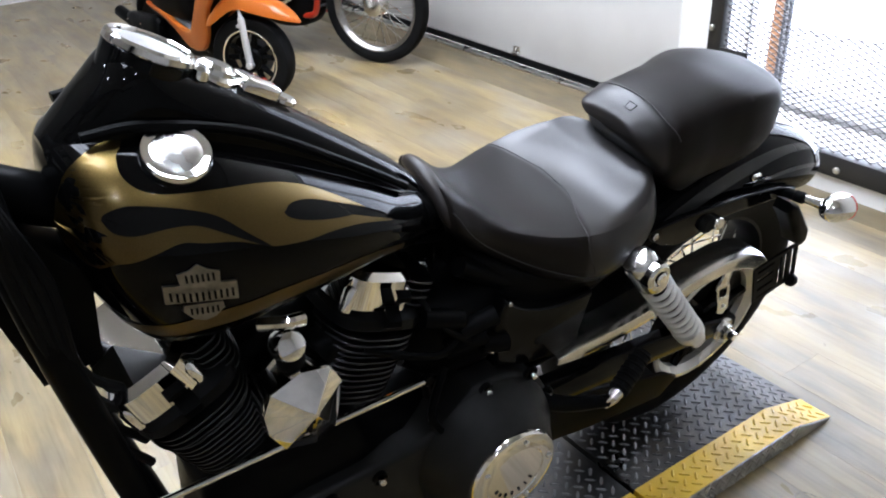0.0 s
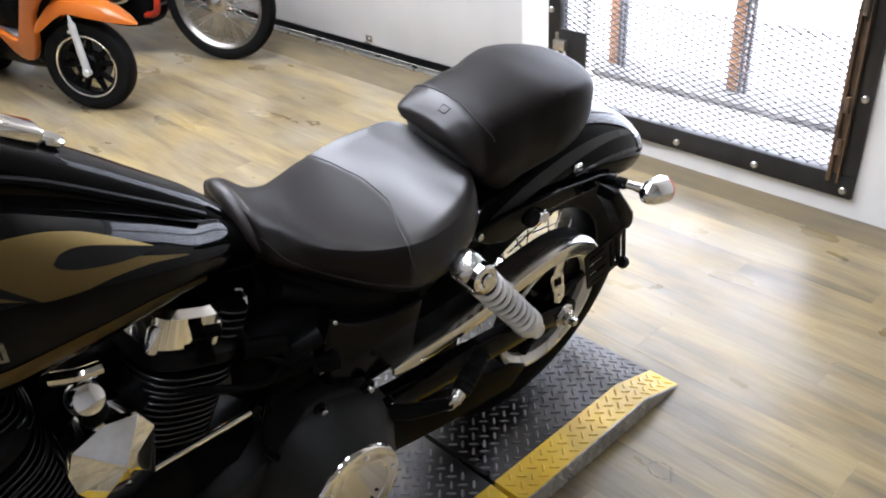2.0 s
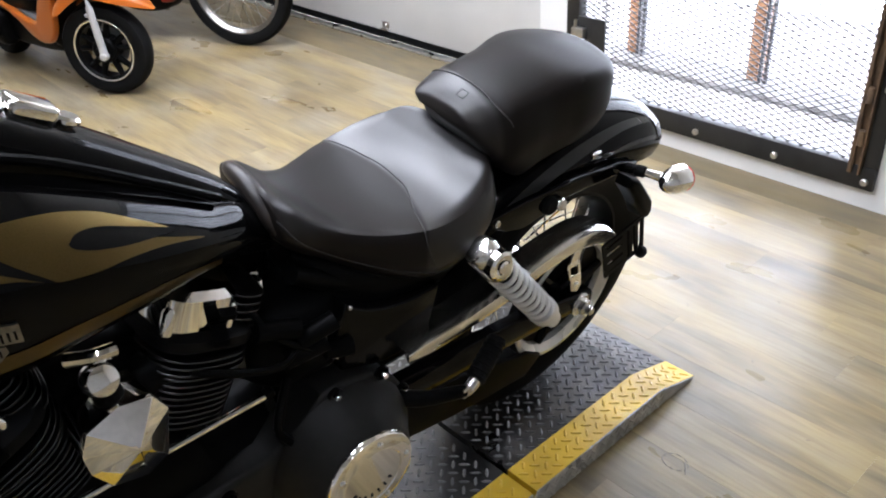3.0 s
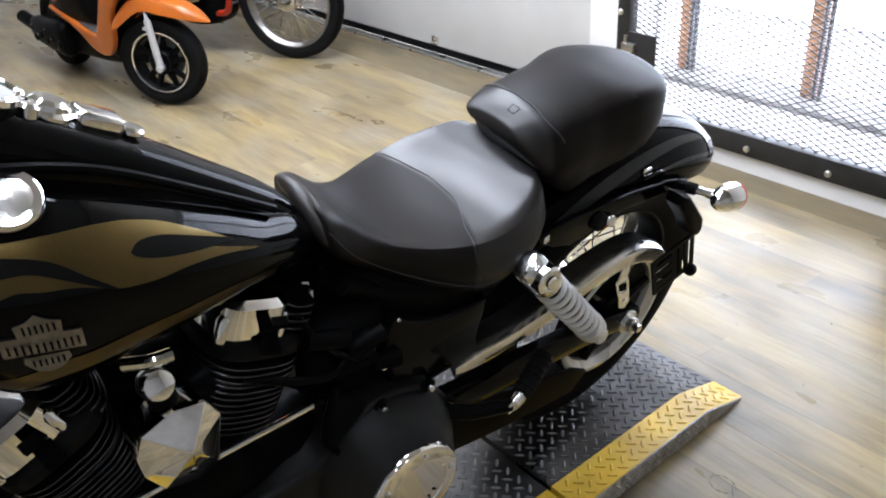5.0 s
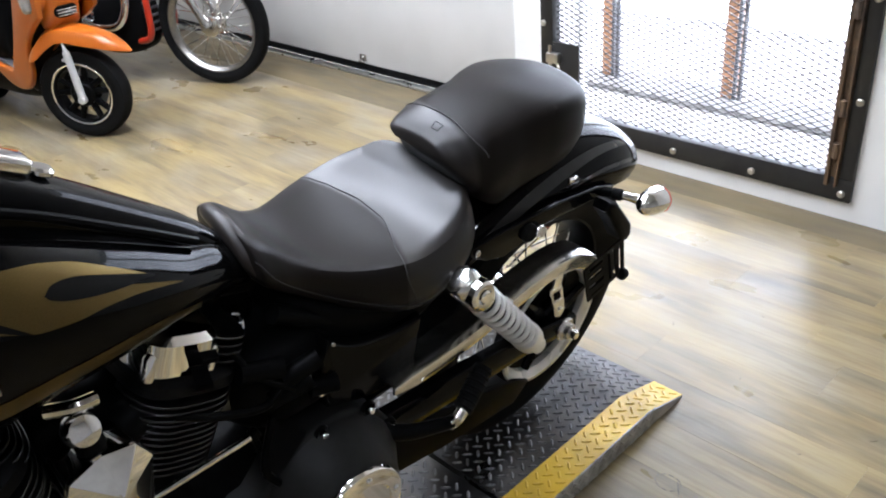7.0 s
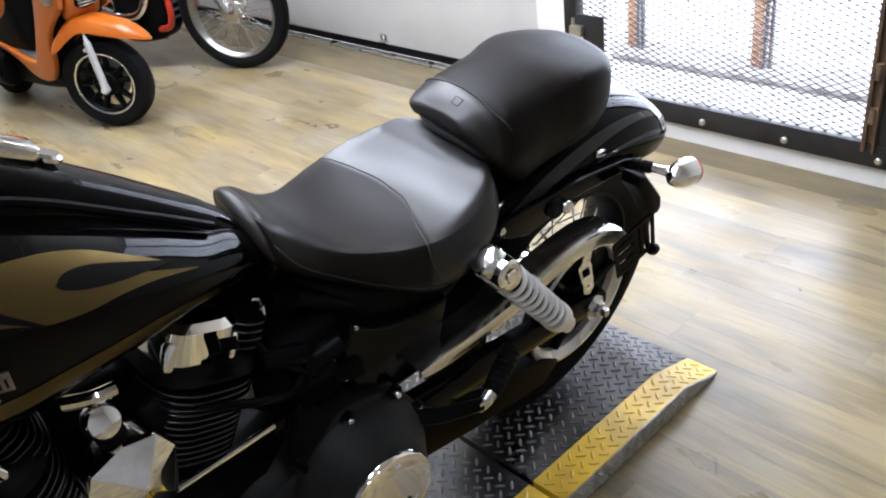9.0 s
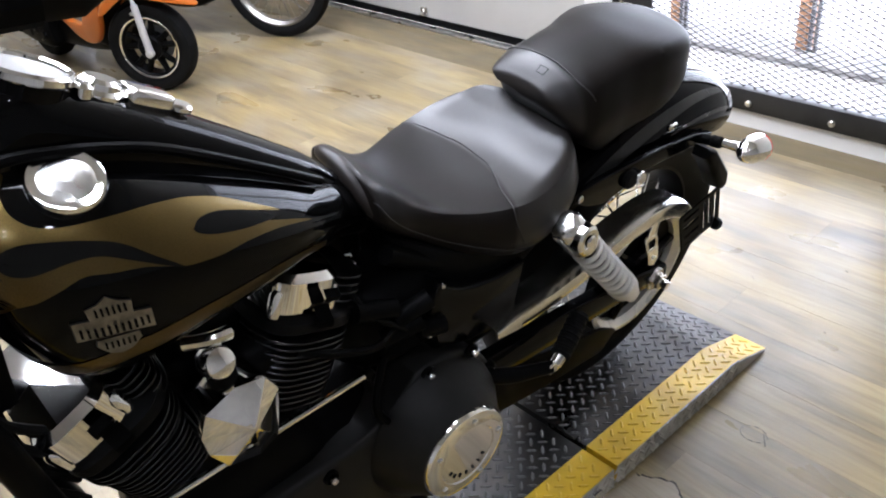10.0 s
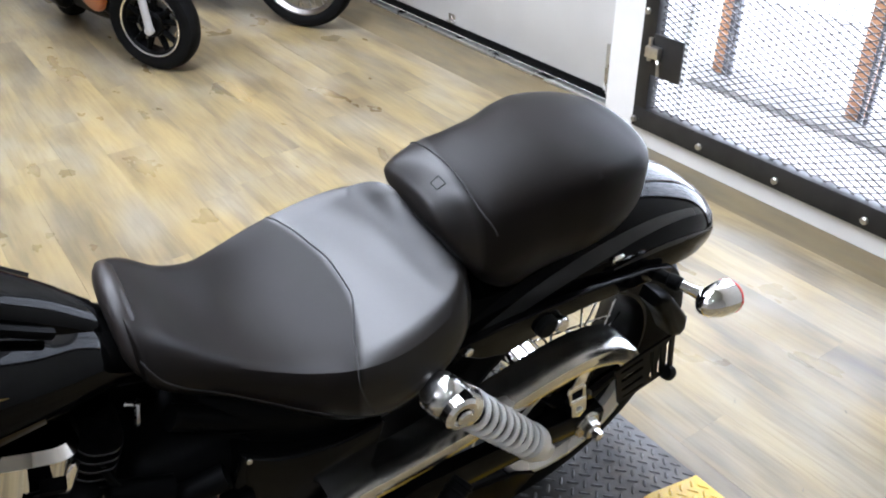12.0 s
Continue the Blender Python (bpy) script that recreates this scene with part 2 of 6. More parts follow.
M = {
    "plank": plank_mat("vinyl_plank", (0.330, 0.255, 0.118), (0.145, 0.112, 0.064), (0.292, 0.266, 0.208)),
    "torn": plank_mat("torn_vinyl", (0.36, 0.295, 0.20), (0.25, 0.21, 0.155), (0.40, 0.365, 0.30)),
    "crack": mat("dark_crack", (0.035, 0.028, 0.02), 0.8, vary=0.4, scale=60),
    "scuff": mat("grey_brown_scuff", (0.215, 0.175, 0.115), 0.6, vary=0.4, scale=60),
    "joint": mat("floor_joint", (0.22, 0.18, 0.12), 0.7, vary=0.4, scale=30),
    "oldboard": mat("worn_floor_strip", (0.165, 0.125, 0.062), 0.58, vary=0.5, scale=9, bump=0.15, rvary=0.1, stretch=(2.5, 0.5, 1), second=(0.115, 0.094, 0.058)),
    "wall": mat("white_wall", (0.80, 0.79, 0.76), 0.6, vary=0.07, scale=3, bump=0.06, bscale=120),
    "darkwall": mat("light_grey_wall", (0.46, 0.46, 0.455), 0.7, vary=0.1, scale=3),
    "panel": mat("painted_panel", (0.52, 0.51, 0.48), 0.45, vary=0.08, scale=2, bump=0.02),
    "ceiling": mat("pale_ceiling_paint", (0.52, 0.515, 0.50), 0.8, vary=0.08, scale=4),
    "seal": mat("black_seal", (0.004, 0.004, 0.004), 0.6, vary=0.3, spec=0.05),
    "alu": mat("bare_aluminium", (0.72, 0.72, 0.70), 0.32, 1.0, vary=0.2, scale=30, bump=0.05, rvary=0.12),
    "steelframe": mat("black_painted_steel", (0.028, 0.027, 0.026), 0.48, 0.3, vary=0.5, scale=14, bump=0.15, bscale=90, rvary=0.15),
    "rust": mat("rusty_brown_steel", (0.16, 0.10, 0.055), 0.6, 0.2, second=(0.05, 0.038, 0.030), scale=20, bump=0.2, bscale=90),
    "mesh": mat("expanded_steel", (0.075, 0.07, 0.066), 0.5, 0.5, vary=0.4, scale=25),
    "zinc": mat("zinc_bolt", (0.62, 0.60, 0.56), 0.35, 1.0, vary=0.25, scale=60),
    "concrete": mat("pale_concrete", (0.55, 0.53, 0.50), 0.85, second=(0.36, 0.34, 0.32), scale=14, bump=0.3, bscale=70),
    "grime": mat("dirty_stone_sill", (0.30, 0.29, 0.28), 0.85, second=(0.13, 0.125, 0.12), scale=22, bump=0.3, bscale=90, dscale=5),
    "jamb": mat("orange_brown_timber", (0.42, 0.20, 0.09), 0.55, second=(0.30, 0.14, 0.07), scale=12, stretch=(1, 1, 0.1), bump=0.1),
    "tread": mat("dark_tread_plate", (0.019, 0.0186, 0.018), 0.38, 0.5, second=(0.045, 0.036, 0.026), scale=22, bump=0.25, bscale=140, rvary=0.14),
    "lug": mat("polished_tread_lug", (0.125, 0.123, 0.12), 0.46, 0.6, vary=0.45, scale=18, bump=0.1, rvary=0.12),
    "steelside": mat("bare_tread_side", (0.52, 0.50, 0.45), 0.36, 0.45, vary=0.45, scale=26, bump=0.2, rvary=0.12),
    "yellow": mat("safety_yellow", (0.74, 0.47, 0.010), 0.42, second=(0.55, 0.34, 0.015), scale=16, bump=0.15, bscale=120, rvary=0.1, dscale=6),
    "black": mat("gloss_black_paint", (0.0025, 0.0025, 0.0025), 0.05, coat=0.18, spec=0.03, vary=0.2),
    "satin": mat("satin_black", (0.004, 0.004, 0.004), 0.36, vary=0.3, scale=40, bump=0.04, rvary=0.08, spec=0.04),
    "wrinkle": mat("wrinkle_black", (0.004, 0.004, 0.004), 0.5, vary=0.3, scale=60, bump=0.35, bscale=420, spec=0.12),
    "primary": mat("dark_powder_coat", (0.012, 0.0118, 0.0112), 0.44, vary=0.3, scale=50, bump=0.2, bscale=500, spec=0.22),
    "fin": mat("machined_fin_edge", (0.13, 0.128, 0.125), 0.34, 1.0, vary=0.4, scale=60),
    "gold": mat("bronze_gold_paint", (0.140, 0.096, 0.031), 0.34, 1.0, coat=0.18, vary=0.25, scale=700, dscale=3, bump=0.02, bscale=900),
    "ghost": mat("charcoal_flame_paint", (0.006, 0.0058, 0.0055), 0.08, 0.0, spec=0.05, coat=0.11, vary=0.2),
    "fenderghost": mat("grey_flame_paint", (0.045, 0.044, 0.042), 0.12, 0.2, coat=0.28, spec=0.1, vary=0.2),
    "chrome": mat("chrome", (0.90, 0.89, 0.87), 0.045, 1.0, vary=0.04, scale=3, rvary=0.02),
    "polished": mat("polished_metal", (0.88, 0.87, 0.84), 0.13, 1.0, vary=0.05, scale=20, rvary=0.03),
    "satinchrome": mat("satin_metal", (0.80, 0.79, 0.765), 0.22, 1.0, vary=0.15, scale=40, rvary=0.06),
    "leather": mat("black_leather", (0.007, 0.0068, 0.0066), 0.25, bump=0.04, bscale=420, rvary=0.03, spec=0.38, dscale=4),
    "rollleather": mat("worn_roll_leather", (0.016, 0.0125, 0.0105), 0.40, bump=0.05, bscale=420, spec=0.34),
    "seatleather": leather_mat("seat_leather", -0.374, 2.0, False, 0.33, 0.125, 0.035),
    "pillionleather": leather_mat("pillion_leather", -0.236, -1.0, True, 0.34, 0.10, -0.075),
    "badge": mat("dull_badge_metal", (0.30, 0.285, 0.26), 0.36, 1.0, vary=0.4, scale=90, bump=0.1),
    "thread": mat("grey_stitching", (0.03, 0.029, 0.028), 0.7, vary=0.3, scale=200),
    "glossblack": mat("gloss_black_enamel", (0.003, 0.003, 0.003), 0.12, vary=0.2, spec=0.11, rvary=0.03),
    "pulleyring": mat("dull_bright_steel", (0.78, 0.77, 0.74), 0.30, 0.35, vary=0.15, scale=40, rvary=0.06),
    "rubber": mat("black_rubber", (0.007, 0.007, 0.007), 0.62, vary=0.35, scale=18, bump=0.15, bscale=180, spec=0.06),
    "red": mat("red_lens", (0.55, 0.015, 0.01), 0.12, coat=1.0, vary=0.1),
    "orange": mat("orange_plastic", (0.41, 0.100, 0.005), 0.32, coat=0.1, vary=0.08, scale=5, rvary=0.04),
    "alupaint": mat("pale_silver_paint", (0.80, 0.79, 0.77), 0.30, 0.35, vary=0.08, scale=30, bump=0.03),
    "coil": mat("white_coil_enamel", (0.86, 0.85, 0.82), 0.28, 0.0, vary=0.06, scale=30, spec=0.6),
    "forksilver": mat("dull_silver_paint", (0.50, 0.50, 0.495), 0.4, 0.3, vary=0.12, scale=30, bump=0.03),
    "frame_red": mat("orange_red_enamel", (0.46, 0.032, 0.010), 0.32, coat=0.3, vary=0.1),
    "blue": mat("blue_plastic", (0.02, 0.035, 0.16), 0.3, coat=0.4, vary=0.1),
    "greyplastic": mat("grey_plastic", (0.09, 0.09, 0.10), 0.5, vary=0.25, bump=0.1),
    "dial": mat("dial_face", (0.30, 0.30, 0.29), 0.35, vary=0.2, scale=30),
    "glow": mat("lamp_glow", (1, 0.95, 0.86), 0.5, emit=18.0),
    "day": mat("bright_daylight", (0.93, 0.97, 1.0), 0.9, emit=12.5),
    "glass": None,
}
_g = bpy.data.materials.new("clear_glass")
_g.use_nodes = True
_b = _g.node_tree.nodes["Principled BSDF"]
_b.inputs["Transmission Weight"].default_value, _b.inputs["Roughness"].default_value, _b.inputs["IOR"].default_value = 1.0, 0.02, 1.45
M["glass"] = _g


# ---- mesh helpers ----
def mesh_of(name, bm, material, smooth=35):
    bmesh.ops.recalc_face_normals(bm, faces=bm.faces)
    me = bpy.data.meshes.new(name)
    bm.to_mesh(me)
    bm.free()
    me.materials.append(material)
    if smooth:
        me.shade_smooth()
        me.set_sharp_from_angle(angle=radians(smooth))
    return me


def part(name, bm, material, parent, label="", smooth=35):
    ob = new(name, mesh_of(name, bm, material, smooth))
    ob.parent = parent
    return tagged(ob, label)


def thing(name, label, category, m=None, group="", kind=""):
    ob = new(name)
    ob.empty_display_size = 0.1
    if m is not None:
        ob.matrix_world = m
    return tagged(ob, label, category, group, kind)


def solid(name, bm, material, label="", category="", kind="", smooth=35, group=""):
    return tagged(new(name, mesh_of(name, bm, material, smooth)), label, category, group, kind)


def box(bm, lo, hi, bevel=0.0, segments=2):
    """A box between two corners, with rounded edges."""
    r = bmesh.ops.create_cube(bm, size=1.0)
    c = [(a + b) / 2 for a, b in zip(lo, hi)]
    s = [abs(b - a) for a, b in zip(lo, hi)]
    bmesh.ops.transform(bm, matrix=Matrix.LocRotScale(c, None, s), verts=r["verts"])
    if bevel:
        es = {e for v in r["verts"] for e in v.link_edges}
        bmesh.ops.bevel(bm, geom=list(es), offset=bevel, segments=segments, profile=0.5, affect='EDGES')
    return bm


def ringsurf(bm, rings, closed=True, caps=True):
    """Joins rings of points into a skin."""
    vs = [[bm.verts.new(p) for p in ring] for ring in rings]
    n = len(vs[0])
    for a, b in zip(vs, vs[1:]):
        for i in range(n if closed else n - 1):
            j = (i + 1) % n
            bm.faces.new((a[i], a[j], b[j], b[i]))
    if caps and closed:
        bm.faces.new(vs[0])
        bm.faces.new(vs[-1])
    return bm


def spline(rows, steps):
    """Smooth rows of numbers: Catmull-Rom through every row."""
    rows = [np.array(r, float) for r in rows]
    ext = [2 * rows[0] - rows[1]] + rows + [2 * rows[-1] - rows[-2]]
    out = []
    for i in range(1, len(ext) - 2):
        p0, p1, p2, p3 = ext[i - 1:i + 3]
        for k in range(steps):
            t = k / steps
            out.append(0.5 * (2 * p1 + (p2 - p0) * t + (2 * p0 - 5 * p1 + 4 * p2 - p3) * t ** 2 + (3 * p1 - p0 - 3 * p2 + p3) * t ** 3))
    out.append(rows[-1])
    return out


def tube(bm, pts, radius, sides=12, smooth=0, caps=True):
    """A round bar along points; radius may be one number or one a point."""
    if smooth:
        pts = spline(pts, smooth)
    pts = [Vector([float(c) for c in p]) for p in pts]
    rad = radius if isinstance(radius, (list, tuple)) else [radius] * len(pts)
    if len(rad) != len(pts):
        rad = [float(r) for r in np.interp(np.linspace(0, 1, len(pts)), np.linspace(0, 1, len(rad)), rad)]
    side = None
    rings = []
    for i, p in enumerate(pts):
        d = (pts[min(i + 1, len(pts) - 1)] - pts[max(i - 1, 0)]).normalized()
        if side is None:
            side = d.orthogonal().normalized()
        side = (side - d * side.dot(d)).normalized()
        up = d.cross(side)
        rings.append([p + rad[i] * (math.cos(a) * side + math.sin(a) * up) for a in (2 * math.pi * k / sides for k in range(sides))])
    return ringsurf(bm, rings, True, caps)


def lathe(bm, prof, centre, axis, sides=40, caps=True, closed=False):
    """Turns a profile of (along, radius) about an axis through centre."""
    axis = Vector(axis).normalized()
    u = axis.orthogonal().normalized()
    w = axis.cross(u)
    c = Vector(centre)
    rings = [[c + axis * a + r * (math.cos(t) * u + math.sin(t) * w) for t in (2 * math.pi * k / sides for k in range(sides))] for a, r in prof]
    if closed:
        rings.append(rings[0])
        caps = False
    ringsurf(bm, rings, True, caps)
    if closed:
        bmesh.ops.remove_doubles(bm, verts=bm.verts, dist=1e-6)
    return bm


def disc(bm, centre, axis, r, h, bevel=0.002, sides=32):
    b = min(bevel, h / 2.01, r / 2)
    return lathe(bm, [(-h / 2, r - b), (-h / 2 + b, r), (h / 2 - b, r), (h / 2, r - b)], centre, axis, sides)


def bolt(bm, centre, axis, r=0.006, h=0.006):
    lathe(bm, [(0, r), (h * 0.7, r), (h, r * 0.75)], centre, axis, 10)
    return lathe(bm, [(h * 0.9, r * 0.45), (h * 1.02, r * 0.4)], centre, axis, 6)


def plate(bm, outline, y0, y1, bevel=0.0):
    """A plate in the x-z plane between y0 and y1 from an outline of (x, z)."""
    vs = [bm.verts.new((x, y0, z)) for x, z in outline]
    f = bm.faces.new(vs)
    r = bmesh.ops.extrude_face_region(bm, geom=[f])
    nv = [g for g in r["geom"] if isinstance(g, bmesh.types.BMVert)]
    bmesh.ops.translate(bm, vec=(0, y1 - y0, 0), verts=nv)
    if bevel:
        es = {e for v in nv for e in v.link_edges if all(w in nv for w in e.verts)}
        bmesh.ops.bevel(bm, geom=list(es), offset=bevel, segments=3, profile=0.5, affect='EDGES')
    return bm


def superring(x, w, zt, zb, n=2.6, yc=0.0, sides=36):
    zc, h = (zt + zb) / 2, (zt - zb) / 2
    out = []
    for k in range(sides):
        a = 2 * math.pi * (k + 0.5) / sides
        c, s = math.cos(a), math.sin(a)
        out.append((x, yc + w * math.copysign(abs(c) ** (2 / n), c), zc + h * math.copysign(abs(s) ** (2 / n), s)))
    return out


def superloft(bm, rows, steps=5, sides=36):
    """A body from rows of x, half width, top, bottom, squareness."""
    return ringsurf(bm, [superring(*r, sides=sides) for r in spline(rows, steps)])

# ---- the room ----
WX, WT = 1.47, 0.14


def wall(name, boxes, material=None, label="", bevel=0.0):
    bm = bmesh.new()
    for lo, hi in boxes:
        box(bm, lo, hi, bevel)
    return solid(name, bm, material or M["wall"], label, kind="structure", smooth=30)


FY0, FY1, FZ0, FZ1 = -0.169, 1.097, 0.070, 2.15
wall("wall_east", [((WX, -3.6, 0), (WX + WT, FY0, CEIL)), ((WX, FY0, 0), (WX + WT, FY1, FZ0)), ((WX, FY0, FZ1), (WX + WT, FY1, CEIL)),
                   ((WX, FY1, 0), (WX + WT, 1.252, CEIL)), ((WX, 1.252, 2.55), (WX + WT, 5.2, CEIL)), ((WX, 5.2, 0), (WX + WT, 6.8, CEIL))],
     label="white painted wall with a mesh door and a garage opening")
wall("wall_north", [((-4.6, 6.6, 0), (WX, 6.74, CEIL))], label="plain white painted wall")
wall("wall_west", [((-4.74, -3.6, 0), (-4.6, 6.74, CEIL))], M["darkwall"], "plain light grey painted wall")
wall("wall_south", [((-4.6, -3.74, 0), (WX + WT, -3.6, CEIL))], M["darkwall"], "plain light grey painted wall")
wall("ceiling", [((-4.74, -3.74, CEIL), (WX + WT, 6.8, CEIL + 0.12))], M["ceiling"], "pale painted ceiling")
wall("garage_reveal", [((1.72, 1.10, 0), (1.76, 1.252, 2.7)), ((1.61, 1.09, 2.55), (1.76, 5.2, 2.7)), ((1.61, 5.2, 0), (1.76, 5.34, 2.7)), ((1.61, 1.11, 0), (1.72, 1.252, 2.55))], label="white reveal of the garage opening")

for _x, _y in LAMPS:
    t = thing("ceiling_light", "round white ceiling light, switched on", "ceiling light", pose(_x, _y, CEIL), "ceiling lights")
    part("housing", lathe(bmesh.new(), [(0, 0.10), (-0.05, 0.10), (-0.085, 0.092), (-0.085, 0.078), (-0.06, 0.074)], (0, 0, 0), (0, 0, 1), 32), M["wall"], t)
    part("diffuser", disc(bmesh.new(), (0, 0, -0.066), (0, 0, 1), 0.072, 0.006), M["glow"], t, "glowing frosted disc")

# bodies of the added tube lights, unseen overhead
for _x, _y in SHEEN_TUBES:
    t = thing("sheen_tube", "unseen tube light, added to put sheen on the seats", "ceiling light", pose(_x, _y, CEIL), "tube lights")
    part("housing", box(bmesh.new(), (-0.22, -1.05, -0.10), (0.22, 1.05, 0.0), 0.01), M["wall"], t)
    for x in (-0.14, 0.0, 0.14):
        part("tube", tube(bmesh.new(), [(x, -1.0, -0.115), (x, 1.0, -0.115)], 0.013, 12), M["glow"], t, "glowing tube")

# overhead door
door = thing("garage_door", "off-white sectional garage door, closed, with black bottom seal", "garage door", kind="structure")
for k in range(5):
    part("panel", box(bmesh.new(), (1.655, 1.256, 0.05 + 0.52 * k), (1.70, 5.2, 0.566 + 0.52 * k), 0.004), M["panel"], door)
part("bottom_seal", box(bmesh.new(), (1.648, 1.256, 0.012), (1.69, 5.2, 0.052), 0.006), M["seal"], door, "black rubber seal")
part("threshold_strip", box(bmesh.new(), (1.602, 1.256, 0.0), (1.650, 5.2, 0.012), 0.003), M["alu"], door, "bright metal strip")
bm = bmesh.new()
for y in (2.52, 4.6):
    box(bm, (1.632, y - 0.028, 0.062), (1.656, y + 0.028, 0.072), 0.002)
    box(bm, (1.648, y - 0.028, 0.062), (1.656, y + 0.028, 0.105), 0.002)
    bolt(bm, (1.648, y, 0.088), (-1, 0, 0), 0.007)
part("lift_bracket", bm, M["satinchrome"], door, "zinc bracket")
bm = bmesh.new()
box(bm, (1.622, 1.398, 0.050), (1.650, 1.404, 0.245), 0.001)
box(bm, (1.646, 1.398, 0.050), (1.652, 1.440, 0.245), 0.001)
bolt(bm, (1.646, 1.424, 0.075), (-1, 0, 0), 0.006)
bolt(bm, (1.646, 1.424, 0.215), (-1, 0, 0), 0.006)
part("corner_bracket", bm, M["alu"], door, "galvanised steel corner bracket")

# mesh door in its steel frame
md = thing("mesh_door", "black steel security door with expanded metal mesh", "security door", kind="structure")
FX = 1.452
bm = bmesh.new()
box(bm, (FX, FY0, FZ0), (FX + 0.05, FY1, FZ0 + 0.078), 0.003)
part("bottom_rail", bm, M["steelframe"], md)
part("stile", box(bmesh.new(), (FX, FY0, FZ0 + 0.0785), (FX + 0.05, FY0 + 0.044, FZ1), 0.003), M["steelframe"], md)
part("stile", box(bmesh.new(), (FX, FY1 - 0.060, FZ0 + 0.0785), (FX + 0.05, FY1, FZ1), 0.003), M["steelframe"], md)
bm = bmesh.new()
box(bm, (FX + 0.004, FY0 + 0.045, FZ0 + 0.06), (FX + 0.046, FY0 + 0.090, FZ1), 0.003)
box(bm, (FX - 0.014, FY0 + 0.046, FZ0 + 0.05), (FX + 0.003, FY0 + 0.054, FZ1), 0.003)
box(bm, (FX - 0.010, FY0 + 0.074, FZ0 + 0.05), (FX + 0.003, FY0 + 0.088, FZ1), 0.003)
part("angle_iron", bm, M["rust"], md, "rust-brown angle iron")
for z in (0.22, 0.36, 0.66, 0.9):
    part("hinge_knuckle", tube(bmesh.new(), [(FX - 0.012, FY0 + 0.063, z), (FX - 0.012, FY0 + 0.063, z + 0.05)], 0.011), M["rust"], md)
for y, z in [(1.085, 0.100), (0.782, 0.100), (0.474, 0.100), (0.166, 0.100), (-0.140, 0.098), (-0.150, 0.409), (-0.152, 0.72), (1.080, 0.50), (1.082, 0.86), (-0.152, 1.05)]:
    part("bolt", bolt(bmesh.new(), (FX, y, z), (-1, 0, 0), 0.012, 0.010), M["zinc"], md)
part("lock_plate", box(bmesh.new(), (FX - 0.006, 0.905, 0.285), (FX + 0.004, 1.035, 0.432), 0.002), M["steelframe"], md, "dark rusty steel lock plate")
bm = bmesh.new()
box(bm, (FX - 0.03, 0.992, 0.352), (FX - 0.004, 1.05, 0.392), 0.004)
tube(bm, [(FX - 0.02, 1.0, 0.352), (FX - 0.03, 0.985, 0.342), (FX - 0.03, 0.98, 0.30)], 0.006)
tube(bm, [(FX - 0.02, 1.035, 0.34), (FX - 0.02, 1.035, 0.42)], 0.007)
part("latch", bm, M["zinc"], md, "bright zinc slide latch")


def expanded_mesh(y0, y1, z0, z1, x, pw=0.047, ph=0.0108, wire=0.0016):
    """Diamond mesh of thin flat strands."""
    verts, faces = [], []
    rows, cols = int((z1 - z0) / ph), int((y1 - y0) / pw * 2)

    def strand(a, b):
        d = Vector(b) - Vector(a)
        n = Vector((0, -d.z, d.y)).normalized() * wire
        k = len(verts)
        for p, sx in ((a, 0), (b, 1)):
            for s in (-1, 1):
                for dx in (-0.0022, 0.0022):
                    verts.append((p[0] + dx, p[1] + s * n.y, p[2] + s * n.z))
        for q in ((0, 1, 5, 4), (2, 6, 7, 3), (0, 4, 6, 2), (1, 3, 7, 5)):
            faces.append([k + i for i in q])
    for r in range(rows):
        for c in range(cols):
            za, zb = (0.08, 0.92) if (r + c) % 2 else (0.92, 0.08)
            strand((x, y0 + c * pw / 2, z0 + (r + za) * ph), (x, y0 + (c + 1) * pw / 2, z0 + (r + zb) * ph))
    me = bpy.data.meshes.new("mesh_infill")
    me.from_pydata(verts, [], faces)
    me.materials.append(M["mesh"])
    ob = new("mesh_infill", me)
    ob.parent = md
    return tagged(ob, "dark expanded metal mesh", kind="stuff")


expanded_mesh(FY0 + 0.075, FY1 - 0.05, FZ0 + 0.07, FZ1, FX + 0.028)

# porch behind the mesh door
wall("porch_floor", [((WX + WT, -1.1, -0.06), (2.42, 1.75, -0.004))], M["concrete"], "pale concrete porch floor")
wall("porch_wall", [((WX + WT, -1.2, -0.05), (2.42, -1.1, 2.7)), ((WX + WT + 0.16, 1.75, -0.05), (2.42, 1.85, 2.7))], label="white porch wall")
win = thing("porch_window", "tall glazed porch front with orange-brown timber posts", "window", kind="structure")
for y in (0.70, 1.345, -0.05, -0.75):
    part("post", box(bmesh.new(), (2.25, y - 0.026, 0.0), (2.33, y + 0.026, 2.6), 0.004), M["jamb"], win, "orange-brown timber post")
    for d in (0.040, 0.066):
        part("screen_edge", box(bmesh.new(), (2.24, y - d - 0.008, 0.002), (2.262, y - d + 0.006, 2.6), 0.002), M["greyplastic"], win, "dark grey screen channel")
part("sill", box(bmesh.new(), (2.12, -1.09, -0.004), (2.36, 1.74, 0.022), 0.006), M["grime"], win, "grey stone sill")
bm = bmesh.new()
box(bm, (3.6, -4.5, -0.05), (3.62, 6.0, 5.0))
solid("backdrop", bm, M["day"], "bright overexposed daylight outside", kind="structure", smooth=0)
bm = bmesh.new()
box(bm, (2.43, -60, -0.30), (80, 60, -0.08))
solid("ground", bm, M["concrete"], "pale sunlit paving outside", kind="structure", smooth=0)

